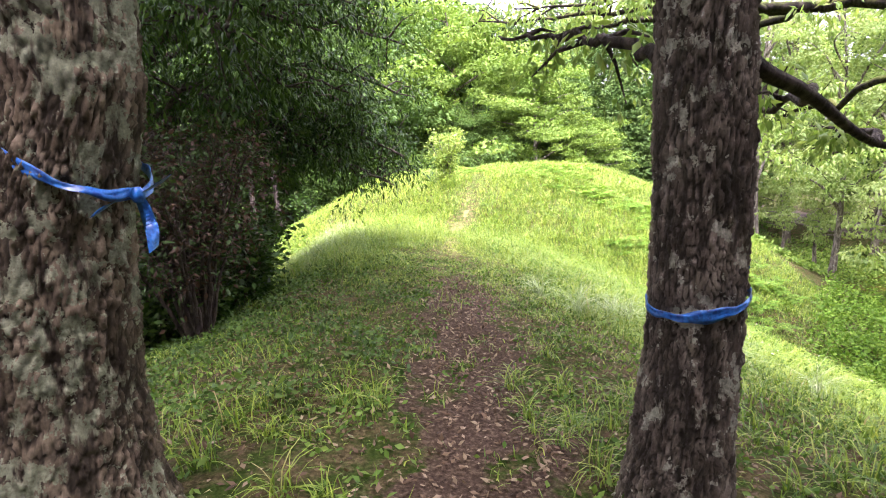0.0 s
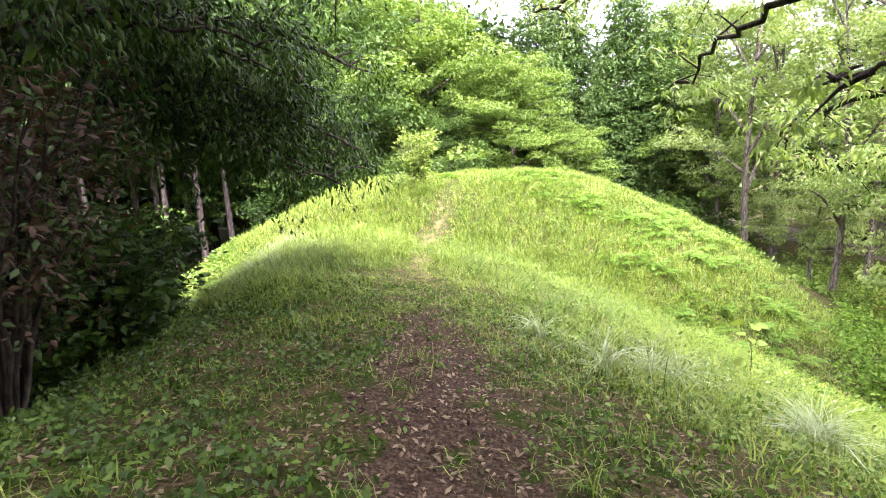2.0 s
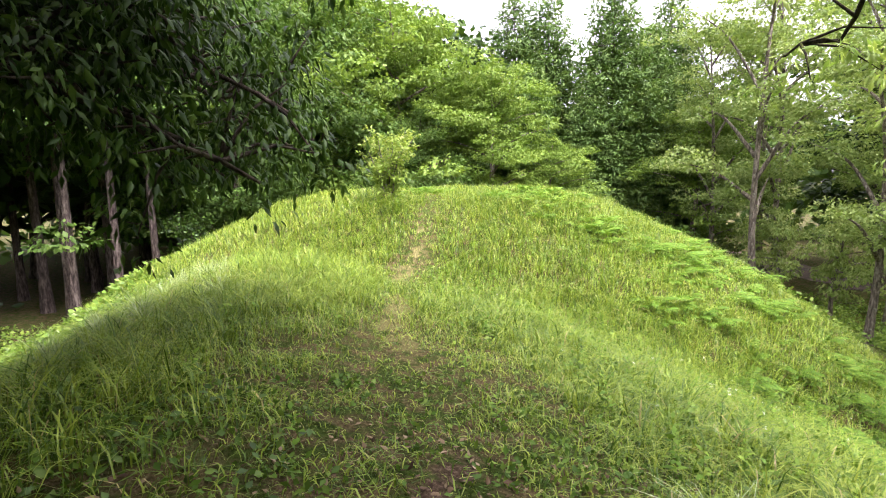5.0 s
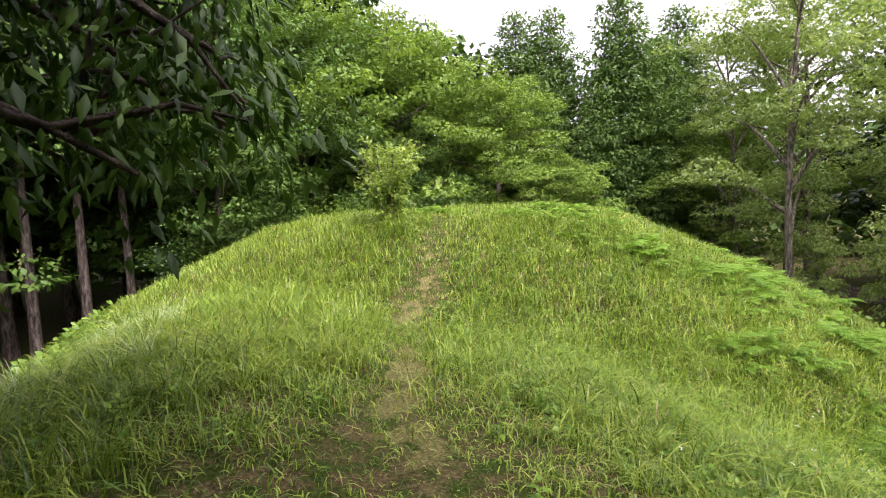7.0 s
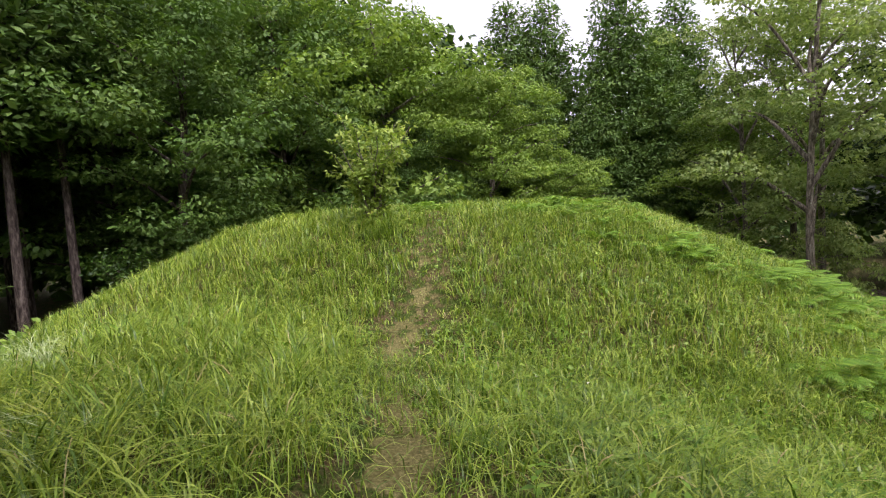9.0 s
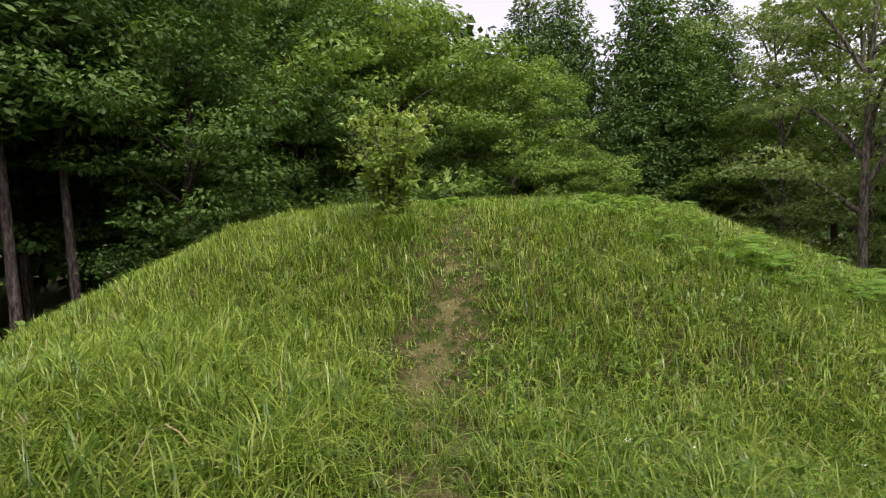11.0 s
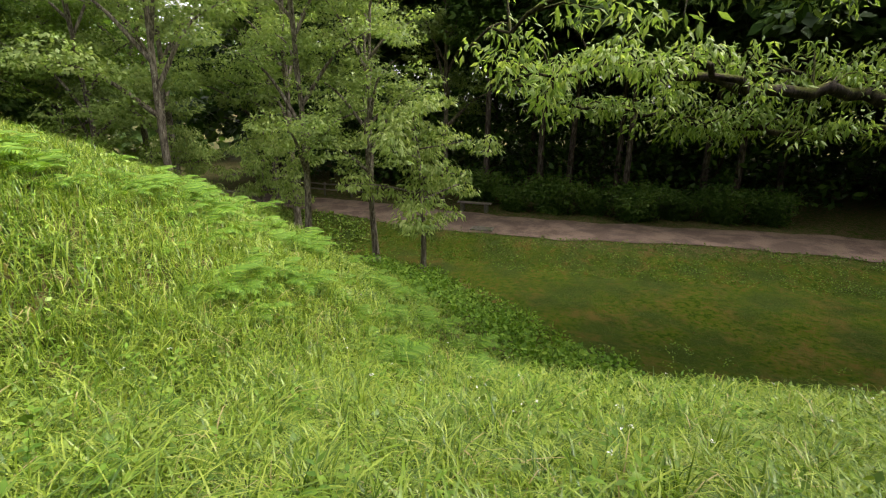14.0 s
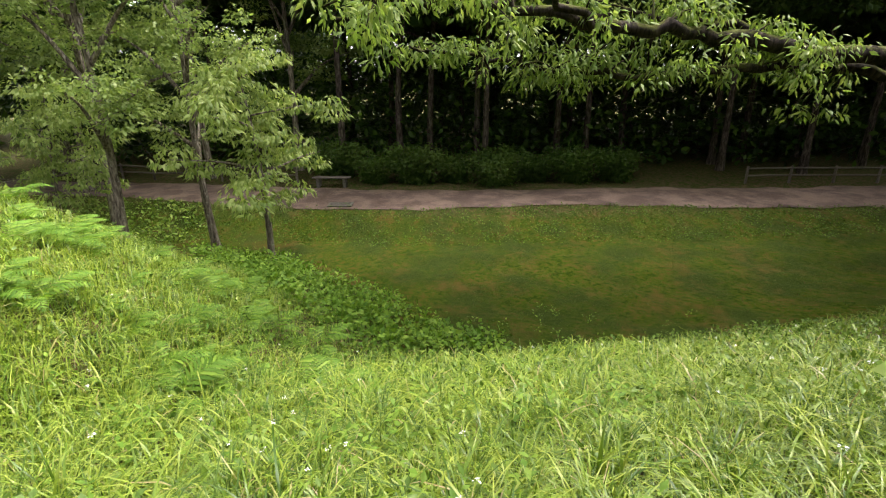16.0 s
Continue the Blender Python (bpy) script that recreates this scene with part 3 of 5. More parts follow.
for x, y, a, k in ((-8.0, 27.2, 140, 0.9), (-7.0, 28.4, 20, 0.85), (-10.4, 28.6, 80, 0.95), (-13.5, 27.5, 0, 1.0), (-10.2, 32.0, 60, 1.05), (-14.8, 33.5, 100, 1.0), (-9.2, 26.4, 160, 0.9), (-16.5, 29.5, 200, 1.1), (-12.6, 36.0, 250, 1.1), (-17, 23, 300, 1.0), (-18.5, 31, 30, 1.05), (-11.5, 24.5, 320, 0.95),
                   (27.4, 6.5, 70, 0.9), (28.5, 1.0, 120, 0.95), (26.8, -5.5, 170, 0.9), (25.6, -9.0, 220, 0.9), (27.5, -14.0, 280, 1.0), (30.0, 6.5, 10, 1.0), (29.5, -8.5, 140, 1.0), (28.5, 13.5, 90, 1.0)):
    again(cedar_b, x, y, a, k)
# Unseen trees behind and beside the start, added to darken the ridge.
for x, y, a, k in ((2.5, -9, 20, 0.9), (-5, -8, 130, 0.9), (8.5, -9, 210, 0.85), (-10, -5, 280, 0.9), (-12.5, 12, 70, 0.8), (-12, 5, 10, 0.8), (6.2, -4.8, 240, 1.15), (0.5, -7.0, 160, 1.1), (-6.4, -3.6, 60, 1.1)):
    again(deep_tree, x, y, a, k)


def far_woods():
    """The deep of the woods all round, past where single trees can be told apart."""
    r = np.random.default_rng(21)
    a = r.uniform(0, 2 * math.pi, 6200)
    d = r.uniform(46, 62, len(a))
    x, y = 6 + d * np.cos(a), 10 + d * np.sin(a)
    top = 17 - 5 * ((np.cos(a - 1.2) > 0.86)) + 2.5 * np.sin(a * 9) + 1.5 * np.sin(a * 23 + 1)
    z = land(x, y) + r.random(len(a)) ** 0.8 * top
    me = quick_mesh("far_woods", *leaf_cloud(r, np.stack([x, y, z], -1), (1.8, 1.8, 1.3), 11, 1.1, 0.75, 0.2))
    me.materials.append(WOODS)
    return tagged(new("far_woods", me), "dense dark green woods in the distance", "woods", kind="stuff")


far_woods()


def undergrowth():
    """Understorey behind the path, no single plants; its dark leaf colour stands for shade."""
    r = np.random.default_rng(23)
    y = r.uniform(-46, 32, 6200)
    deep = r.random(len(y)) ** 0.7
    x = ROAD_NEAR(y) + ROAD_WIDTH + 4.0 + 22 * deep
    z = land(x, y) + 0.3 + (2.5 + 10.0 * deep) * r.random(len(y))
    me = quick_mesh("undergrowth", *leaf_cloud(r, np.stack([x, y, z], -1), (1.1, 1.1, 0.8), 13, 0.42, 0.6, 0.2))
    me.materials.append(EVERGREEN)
    return tagged(new("undergrowth", me), "leafy undergrowth of the woods, in a dark leaf colour for shade", "undergrowth", kind="stuff")


undergrowth()


def limbed(root, r, arms, bark, leaf, size, per, pad, girth, flat=0.5, sides=9, aspect=0.42, twig_gap=0.5, start_leaf=0.3, droop=0.45, twist=0.25, spread=0.9):
    """Limbs along given lines, with side twigs, and a crown of pointed leaves on them."""
    spots = []
    for k, pts in enumerate(arms):
        line = bend(pts, 7)
        line[1:-1] += r.normal(size=(len(line) - 2, 3)) * 0.06 * twist * 4 * [1, 1, 0.7]
        s = np.linspace(0, 1, len(line))
        wood = []
        hung("limb", tube(line, girth[k] * (1 - 0.9 * s) + 0.008, sides), bark, root)
        length = np.linalg.norm(np.diff(line, axis=0), axis=1).sum()
        for c in range(max(3, int(length * (1 - start_leaf) / twig_gap))):
            u = start_leaf + (1 - start_leaf) * r.random()
            q = line[int(u * (len(line) - 1))]
            way = unit(r.normal(size=3) * [1, 1, 0.45] + [0, 0, 0.1])
            reach = spread * r.uniform(0.4, 1.2)
            tip = q + way * reach
            m = (q + tip) / 2 + [0, 0, 0.12 * reach]
            wood.append(tube(np.stack([q, m, tip]), [0.024, 0.014, 0.005], 4))
            spots += [tip, m] if r.random() < 0.6 else [tip]
        spots.append(line[-1])
        tagged(hung("twigwork", joined(wood), bark, root), kind="stuff")
    hung("crown", leaf_cloud(r, spots, (pad, pad, pad * flat), per, size, aspect, droop, 0.8, pointed=True), leaf, root)


def rugged_trunk(line, radii, around, rows, depth, seed, mat, root):
    """A trunk with narrow, upright plates of bark and dark fissures between them, modelled in relief."""
    line, radii = np.asarray(line, float), np.asarray(radii, float)
    k = np.linspace(0, 1, len(line))
    zs = line[:, 2]
    s = np.interp(np.concatenate([np.linspace(zs[0], 3.3, rows - 14), np.linspace(3.4, zs[-1], 14)]), zs, k)
    c = np.stack([np.interp(s, k, line[:, j]) for j in range(3)], -1)
    rad = np.interp(s, k, radii)
    a = np.linspace(0, 2 * math.pi, around, endpoint=False)
    co, fis = np.empty((rows, around, 3)), np.empty((rows, around))
    for i in range(rows):
        for j in range(around):
            x, y, z = math.cos(a[j]) * rad[i], math.sin(a[j]) * rad[i], c[i, 2]
            warp = noise.noise((x * 6 + seed, y * 6, z * 4)) * 0.9 + noise.noise((x * 19, y * 19 + seed, z * 9)) * 0.35
            d, _ = noise.voronoi((x * 62 + seed + warp, y * 62 + warp * 0.6, z * 15.0 + warp * 1.6))
            crack = min(1.0, (d[1] - d[0]) * 2.6)
            groove = noise.noise((x * 26 + seed, y * 26, z * 4.5 + warp * 0.5))
            crack = min(crack, max(0.0, min(1.0, abs(groove) * 5.0 + 0.05)))
            rough = noise.noise((x * 80, y * 80, z * 60)) * 0.35 + noise.noise((x * 30, y * 30 + seed, z * 14)) * 0.4
            lump = noise.noise((x * 3 + seed, y * 3, z * 1.4)) * 1.2
            g = rad[i] + depth * (crack ** 0.7 - 0.7 + rough * (0.3 + crack) + lump * 0.6)
            co[i, j] = (c[i, 0] + math.cos(a[j]) * g, c[i, 1] + math.sin(a[j]) * g, z)
            fis[i, j] = crack
    i, j = np.meshgrid(np.arange(rows - 1), np.arange(around), indexing="ij")
    n2 = (j + 1) % around
    f = np.stack([i * around + j, i * around + n2, (i + 1) * around + n2, (i + 1) * around + j], -1).reshape(-1, 4)
    ob = hung("trunk", (co.reshape(-1, 3), f), mat, root)
    attribute(ob.data, "fissure", fis.ravel())
    return ob


tape_mat, n, l, b, out = material("blue_tape")
k1 = noise_node(n, l, 45, 3, 0.6, world_place(n))
l.new(ramp_node(n, l, k1.outputs[0], [(0.35, (0.006, 0.035, 0.16)), (0.65, (0.02, 0.15, 0.46))]).outputs[0], b.inputs["Base Color"])
b.inputs["Roughness"].default_value = 0.3
l.new(bump_node(n, l, k1.outputs[0], 0.5, 0.01), b.inputs["Normal"])


def tape(name, cx, cy, z, radius, width, knot_angle, tails, tilt, label):
    """A plastic band tied round a trunk: the band, a knot and hanging ends."""
    root = new(name)
    root.location = (cx, cy, z)
    a = np.linspace(0, 2 * math.pi, 72, endpoint=False)
    rows = []
    for off, rr in ((-0.5, 0.004), (-0.25, 0.011), (0.05, 0.006), (0.3, 0.012), (0.5, 0.004), (0.5, 0.0), (-0.5, 0.0)):
        wob = 0.006 * np.sin(5 * a + 9 * off) + 0.004 * np.sin(11 * a)
        g = radius + 0.5 * rr + wob * 0.6
        rows.append(np.stack([g * np.cos(a), g * np.sin(a), off * width * (1 + 0.25 * np.sin(3 * a + 1)) + tilt * np.sin(a - knot_angle + 1.57) + wob], -1))
    co = np.concatenate(rows)
    f = []
    for r_ in range(7):
        for c in range(72):
            f.append((r_ * 72 + c, r_ * 72 + (c + 1) % 72, ((r_ + 1) % 7) * 72 + (c + 1) % 72, ((r_ + 1) % 7) * 72 + c))
    hung("band", (co, np.array(f)), tape_mat, root)
    kp = np.array([math.cos(knot_angle), math.sin(knot_angle), 0]) * (radius + 0.02) + [0, 0, tilt]
    hung("knot", tube([kp + [0, 0, -0.025], kp, kp + [0, 0, 0.025]], [0.014, 0.026, 0.012], 8), tape_mat, root)
    for pts in tails:
        line = bend([kp + np.array(p) for p in [(0, 0, 0)] + pts], 6)
        w = np.linspace(0.012, 0.024, len(line))
        side = np.stack([np.cos(np.linspace(0, 1.4, len(line))), np.sin(np.linspace(0, 1.4, len(line))), 0 * w + 0.3], -1) * w[:, None]
        th = np.array([0.0012, 0.0012, 0])
        ring = np.stack([line + side + th, line - side + th, line - side - th, line + side - th], 1).reshape(-1, 3)
        q = []
        for s_ in range(len(line) - 1):
            for c in range(4):
                q.append((s_ * 4 + c, s_ * 4 + (c + 1) % 4, s_ * 4 + 4 + (c + 1) % 4, s_ * 4 + 4 + c))
        hung("tail", (ring, np.array(q)), tape_mat, root)
    return tagged(root, label, "tape", "blue tapes on trunks")


# -- the two oaks at the start, with their crowns over the ridge --
r = np.random.default_rng(3)
z0 = float(land(-1.22, 1.76))
left_oak = new("oak_tree")
left_oak.location = (-1.22, 1.76, z0)
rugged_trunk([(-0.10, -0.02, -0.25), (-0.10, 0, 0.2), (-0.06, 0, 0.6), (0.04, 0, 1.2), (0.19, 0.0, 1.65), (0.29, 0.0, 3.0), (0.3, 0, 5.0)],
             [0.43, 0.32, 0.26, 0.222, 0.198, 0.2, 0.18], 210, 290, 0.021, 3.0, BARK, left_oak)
for pts in ([(0.0, -0.1, 0.22), (0.2, -0.25, 0.06), (0.5, -0.42, -0.14)], [(-0.35, 0.1, 0.25), (-0.7, 0.3, 0.05), (-0.9, 0.45, -0.2)]):
    hung("root", tube(bend(pts, 6), np.linspace(0.17, 0.05, 13), 12), BARK_DARK, left_oak)
# High limbs, out of view, added to close the canopy and shade the ridge.
limbed(left_oak, r, [[(0.1, 0, 4.4), (-1.5, 1.5, 5.6), (-3, 3.5, 6.2)], [(0.1, 0, 4.6), (0.6, 2.5, 6.0), (0.4, 5.0, 6.6)], [(0.1, 0, 4.8), (1.8, -1, 6.4), (3.2, -2.4, 7)],
                     [(0.1, 0, 4.7), (-1.6, -1.4, 6.2), (-3.4, -3, 7)], [(0.1, 0, 4.9), (0.2, 0.5, 7), (0.4, 1.5, 9)], [(0.1, 0, 4.9), (-2, 0.5, 7.5), (-3.5, 1.0, 8.5)], [(0.1, 0, 4.9), (2.4, 2.5, 7.2), (4.0, 5.0, 7.6)], [(0.1, 0, 4.6), (2.6, 0.5, 6.6), (5.0, 1.0, 7.4)],
                     [(0.1, 0, 4.9), (-0.8, 3.4, 6.4), (-1.6, 6.2, 7.0)], [(0.1, 0, 4.9), (1.4, 3.6, 6.4), (2.2, 6.6, 7.2)], [(0.1, 0, 4.8), (-2.6, 2.6, 6.8), (-4.6, 4.6, 7.4)]],
       BARK_DARK, OAK, 0.30, 20, 0.9, [0.12, 0.13, 0.12, 0.12, 0.14, 0.1, 0.1, 0.1, 0.1, 0.1, 0.1], spread=1.5, twig_gap=0.3)
tagged(left_oak, "thick oak with rugged lichen-covered bark and blue tape", "tree", "taped oaks")
z1 = float(land(1.25, 1.99))
right_oak = new("oak_tree")
right_oak.location = (1.245, 1.99, z1)
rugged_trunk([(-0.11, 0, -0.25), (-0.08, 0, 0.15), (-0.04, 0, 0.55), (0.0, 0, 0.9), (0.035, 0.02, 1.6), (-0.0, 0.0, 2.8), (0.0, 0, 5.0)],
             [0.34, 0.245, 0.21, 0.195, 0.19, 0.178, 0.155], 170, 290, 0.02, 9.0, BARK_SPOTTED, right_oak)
# Again limbs above the view, added only for their shade on the ridge.
limbed(right_oak, r, [[(0, 0, 4.4), (1.2, 1.5, 5.5), (2.2, 3.6, 6.0)], [(0, 0, 4.6), (-0.4, 2.0, 5.9), (-0.6, 4.4, 6.4)], [(0, 0, 4.8), (1.5, -1, 6.4), (3.0, -1.8, 7)],
                      [(0, 0, 4.9), (0.2, 0.5, 7), (0.4, 1.0, 9)], [(0, 0, 4.8), (2.0, 0.6, 6.6), (3.6, 1.6, 7.4)], [(0, 0, 4.7), (2.6, 2.4, 6.2), (4.8, 5.0, 6.8)], [(0, 0, 4.8), (3.2, -0.4, 6.8), (6.0, -0.4, 7.4)], [(0, 0, 4.8), (3.0, 1.2, 7.8), (5.6, 3.0, 8.6)], [(0, 0, 4.7), (-0.4, 3.4, 5.4), (-0.8, 6.4, 5.8)], [(0, 0, 4.7), (0.4, 3.6, 5.6), (0.8, 7.0, 6.0)], [(0, 0, 4.7), (-1.6, 2.8, 5.6), (-2.6, 5.6, 5.9)]],
       BARK_DARK, OAK, 0.30, 20, 0.9, [0.09, 0.09, 0.09, 0.1, 0.08, 0.08, 0.08, 0.08, 0.07, 0.07, 0.07], spread=1.5, twig_gap=0.3)
hung("limb", tube(bend([(0.0, 0.1, 4.2 - z1 - 1.4), (0.3, 0.14, 2.42 - z1), (0.72, 0.3, 2.27 - z1), (1.5, 0.7, 2.0 - z1), (2.2, 0.9, 1.9 - z1)], 6), np.linspace(0.05, 0.014, 25), 9), BARK_DARK, right_oak)
limbed(right_oak, r, [[(0.0, 0.06, 2.42 - z1), (-0.03, 0.7, 2.62 - z1), (-0.1, 1.4, 2.82 - z1), (-0.3, 2.4, 3.05 - z1)], [(0.72, 0.3, 2.27 - z1), (1.4, 1.2, 2.3 - z1), (1.7, 2.2, 2.25 - z1), (1.9, 3.2, 2.2 - z1)],
                      [(1.5, 0.7, 2.0 - z1), (2.4, 1.6, 2.05 - z1), (3.0, 2.6, 1.85 - z1)]], BARK_DARK, OAK, 0.085, 13, 0.17, [0.03, 0.026, 0.022], 0.6, 8, 0.42, 0.2, 0.35, 0.8, 0.12, 0.4)
tagged(right_oak, "oak with dark fissured bark, lichen spots and blue tape", "tree", "taped oaks")
tape("marking_tape", -1.06, 1.755, 2.17, 0.203, 0.036, -0.35, [[(0.015, 0.0, -0.05), (0.03, -0.01, -0.12), (0.03, -0.02, -0.18)], [(0.05, 0, 0.02), (0.10, 0.0, 0.05)], [(-0.06, -0.05, -0.02), (-0.10, -0.07, -0.05)]], -0.13,
     "blue plastic tape knotted round the thick oak trunk")
tape("marking_tape", 1.252, 1.99, 1.40, 0.202, 0.042, 0.05, [[(0.01, 0.0, 0.03), (0.02, 0.0, 0.10)], [(0.0, 0.0, -0.05), (-0.01, 0.0, -0.14)]], 0.035,
     "blue plastic tape tied round the slimmer oak trunk")

# -- the wide oak on the slope below, with mossy limbs --
r = np.random.default_rng(11)
big_oak = new("spreading_oak")
bx, by = 11.6, -3.5
bz = float(land(bx, by))
big_oak.location = (bx, by, bz)


def from_oak(points):
    return [(x - bx, y - by, z - bz) for x, y, z in points]


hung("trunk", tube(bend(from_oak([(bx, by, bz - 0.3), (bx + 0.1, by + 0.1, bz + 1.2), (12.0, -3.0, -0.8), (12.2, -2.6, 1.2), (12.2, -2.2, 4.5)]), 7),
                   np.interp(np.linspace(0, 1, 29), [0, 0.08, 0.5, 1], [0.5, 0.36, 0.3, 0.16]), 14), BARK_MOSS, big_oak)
limbed(big_oak, r, [from_oak(p) for p in (
    [(12.2, -2.5, -0.5), (11.2, 0.4, 0.55), (10.85, 2.0, 0.75), (10.8, 4.2, 0.85), (11.0, 6.2, 1.15), (10.6, 8.2, 1.25), (10.9, 10.0, 1.6), (10.6, 11.6, 1.3)],
    [(12.2, -2.5, -0.9), (11.5, 0.8, -0.15), (11.0, 3.2, 0.62), (11.3, 5.2, 0.6), (11.4, 7.2, 0.55), (11.9, 9.0, 0.8), (11.3, 10.6, 1.0)],
    [(10.85, 4.2, 0.85), (11.6, 6.4, 1.5), (12.4, 8.6, 1.5)],
    [(10.7, 7.8, 1.2), (9.8, 9.4, 1.6), (9.4, 11.6, 1.3)])],
       BARK_MOSS, OAK, 0.135, 38, 0.36, [0.20, 0.12, 0.07, 0.06], 0.5, 10, 0.36, 0.22, 0.36, 0.75, 0.3, 0.8)
limbed(big_oak, r, [from_oak(p) for p in (
    [(12.2, -2.5, 0.6), (9.8, 2.4, 2.3), (8.0, 5.5, 3.2), (6.2, 7.6, 3.9), (4.6, 10.2, 4.5), (3.6, 12.2, 4.6)],
    [(8.0, 5.5, 3.2), (7.9, 8.4, 2.6), (8.1, 10.6, 2.3), (9.0, 12.2, 1.7)],
    [(6.2, 7.6, 3.9), (5.9, 9.6, 3.5), (6.0, 11.4, 3.0)],
    [(6.2, 7.6, 3.9), (3.8, 9.6, 4.5), (1.9, 11.8, 4.9)], [(6.2, 7.6, 3.9), (4.2, 8.4, 4.4), (2.4, 9.8, 4.7)])],
       BARK_MOSS, OAK, 0.15, 22, 0.34, [0.15, 0.07, 0.06, 0.06, 0.05], 0.5, 10, 0.33, 0.28, 0.4, 0.6, 0.4, 0.9)
# Upper limbs, mostly above the view, added to shade the lawn.
limbed(big_oak, r, [from_oak(p) for p in (
    [(12.2, -2.5, 2.2), (13.6, 2.2, 4.4), (14.2, 6.0, 5.2), (14.2, 9.8, 5.8)],
    [(12.2, -2.5, 1.8), (12.8, 2.0, 3.4), (13.0, 6.0, 4.3), (13.2, 10.0, 4.6)],
    [(12.2, -2.5, 2.5), (14.4, -0.5, 4.0), (16.8, 1.2, 4.6), (18.2, 3.6, 4.8)],
    [(12.2, -2.5, 3.0), (9.2, -2.0, 4.8), (7.0, -2.4, 5.5)],
    [(12.2, -2.5, 2.8), (14.0, 2.4, 4.8), (16.2, 6.4, 5.4), (17.0, 9.6, 5.4)],
    [(12.2, -2.5, 3.6), (15.4, 3.4, 6.2), (18.6, 7.4, 6.6), (19.6, 10.6, 6.4)],
    [(12.2, -2.5, 3.4), (16.0, -1.4, 5.6), (19.0, -2.0, 6.2)],
    [(12.2, -2.5, 4.0), (14.6, 3.0, 7.0), (16.0, 8.0, 7.8), (16.4, 12.6, 7.4)],
    [(12.2, -2.5, 3.8), (16.4, 1.6, 6.8), (20.4, 4.6, 7.2)], [(12.2, -2.5, 3.2), (13, -6, 5.5), (14.5, -9.5, 6)],
    [(12.2, -2.5, 3.4), (17, -5, 6), (20, -7.5, 6.5)], [(12.2, -2.5, 3.2), (9.5, -6, 5.4), (9, -10, 5.8)])],
       BARK_MOSS, OAK, 0.24, 56, 0.8, [0.1, 0.12, 0.12, 0.1, 0.12, 0.1, 0.1, 0.1, 0.1, 0.1, 0.1, 0.1], 0.55, 8, 0.4, 0.26, 0.25, 0.5, 0.3, 1.5)
tagged(big_oak, "wide oak with long crooked mossy limbs", "tree")

# -- the dark evergreen over the ridge --
r = np.random.default_rng(5)
ex, ey = -4.6, 9.6
ez = float(land(ex, ey))
dark_tree = new("evergreen_tree")
dark_tree.location = (ex, ey, ez)
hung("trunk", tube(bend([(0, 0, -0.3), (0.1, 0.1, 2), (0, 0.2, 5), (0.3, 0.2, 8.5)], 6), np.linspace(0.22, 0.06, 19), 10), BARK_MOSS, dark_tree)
# Of these the highest arms over the ridge are unseen, added for shade.
ARMS = []
for tx, ty, tz, hz in ((-0.8, 6.6, 3.7, 5.0), (-1.6, 5.6, 3.5, 4.6), (-2.7, 5.0, 3.3, 4.2), (-0.5, 7.6, 4.3, 5.4), (-1.0, 6.0, 5.0, 5.8), (-2.0, 4.8, 4.8, 5.4), (0.3, 8.2, 5.3, 6.2), (0.4, 6.8, 5.8, 6.6), (0.8, 9.2, 5.7, 6.6), (0.9, 7.8, 6.6, 7.2), (-0.6, 5.6, 6.4, 7.0), (-0.15, 10.3, 1.55, 3.4), (-0.3, 10.7, 1.6, 3.6), (0.05, 11.2, 1.9, 4.2), (0.1, 11.5, 2.1, 4.4), (-0.6, 9.9, 1.8, 3.4), (-0.8, 11.3, 1.7, 3.2), (0.15, 10.5, 2.1, 4.0), (-0.3, 9.6, 2.9, 4.2), (0.45, 10.6, 3.3, 4.6), (-0.7, 8.6, 3.2, 4.4), (-1.3, 7.6, 3.2, 3.8), (-2.2, 6.9, 3.0, 3.4), (0.3, 10.0, 4.2, 5.2), (-0.2, 9.0, 4.9, 5.8),
                       (-1.6, 7.4, 4.8, 5.4), (-3.4, 6.4, 4.2, 4.4), (-0.4, 11.2, 2.4, 3.6), (-1.0, 11.8, 3.0, 4.2), (-2.0, 12.6, 2.9, 3.6), (0.0, 11.2, 5.0, 6.0), (-1.4, 9.4, 6.6, 6.6), (-3.0, 8.2, 6.8, 6.4),
                       (-6.5, 7.6, 4.0, 4.0), (-7.2, 10.4, 4.0, 4.2), (-5.6, 12.4, 4.2, 4.6), (-3.6, 12.4, 5.4, 5.6), (-5.6, 7.4, 5.6, 5.6), (-4.2, 9.8, 8.6, 8.0), (-2.3, 10.4, 2.2, 3.0), (-2.6, 8.8, 2.0, 2.8), (-1.2, 10.0, 2.3, 3.4)):
    hz = hz - 0.6
    ARMS.append([(0, 0.1, hz - ez - 0.6), ((tx - ex) * 0.55, (ty - ey) * 0.55, (tz + hz) / 2 - ez + 0.35), (tx - ex, ty - ey, tz - ez)])
limbed(dark_tree, r, ARMS, BARK_DARK, EVERGREEN, 0.11, 38, 0.42, [0.06] * len(ARMS), 0.85, 6, 0.36, 0.135, 0.3, 0.9, 0.15, 0.75)
tagged(dark_tree, "dark evergreen tree with drooping glossy leaves", "tree")


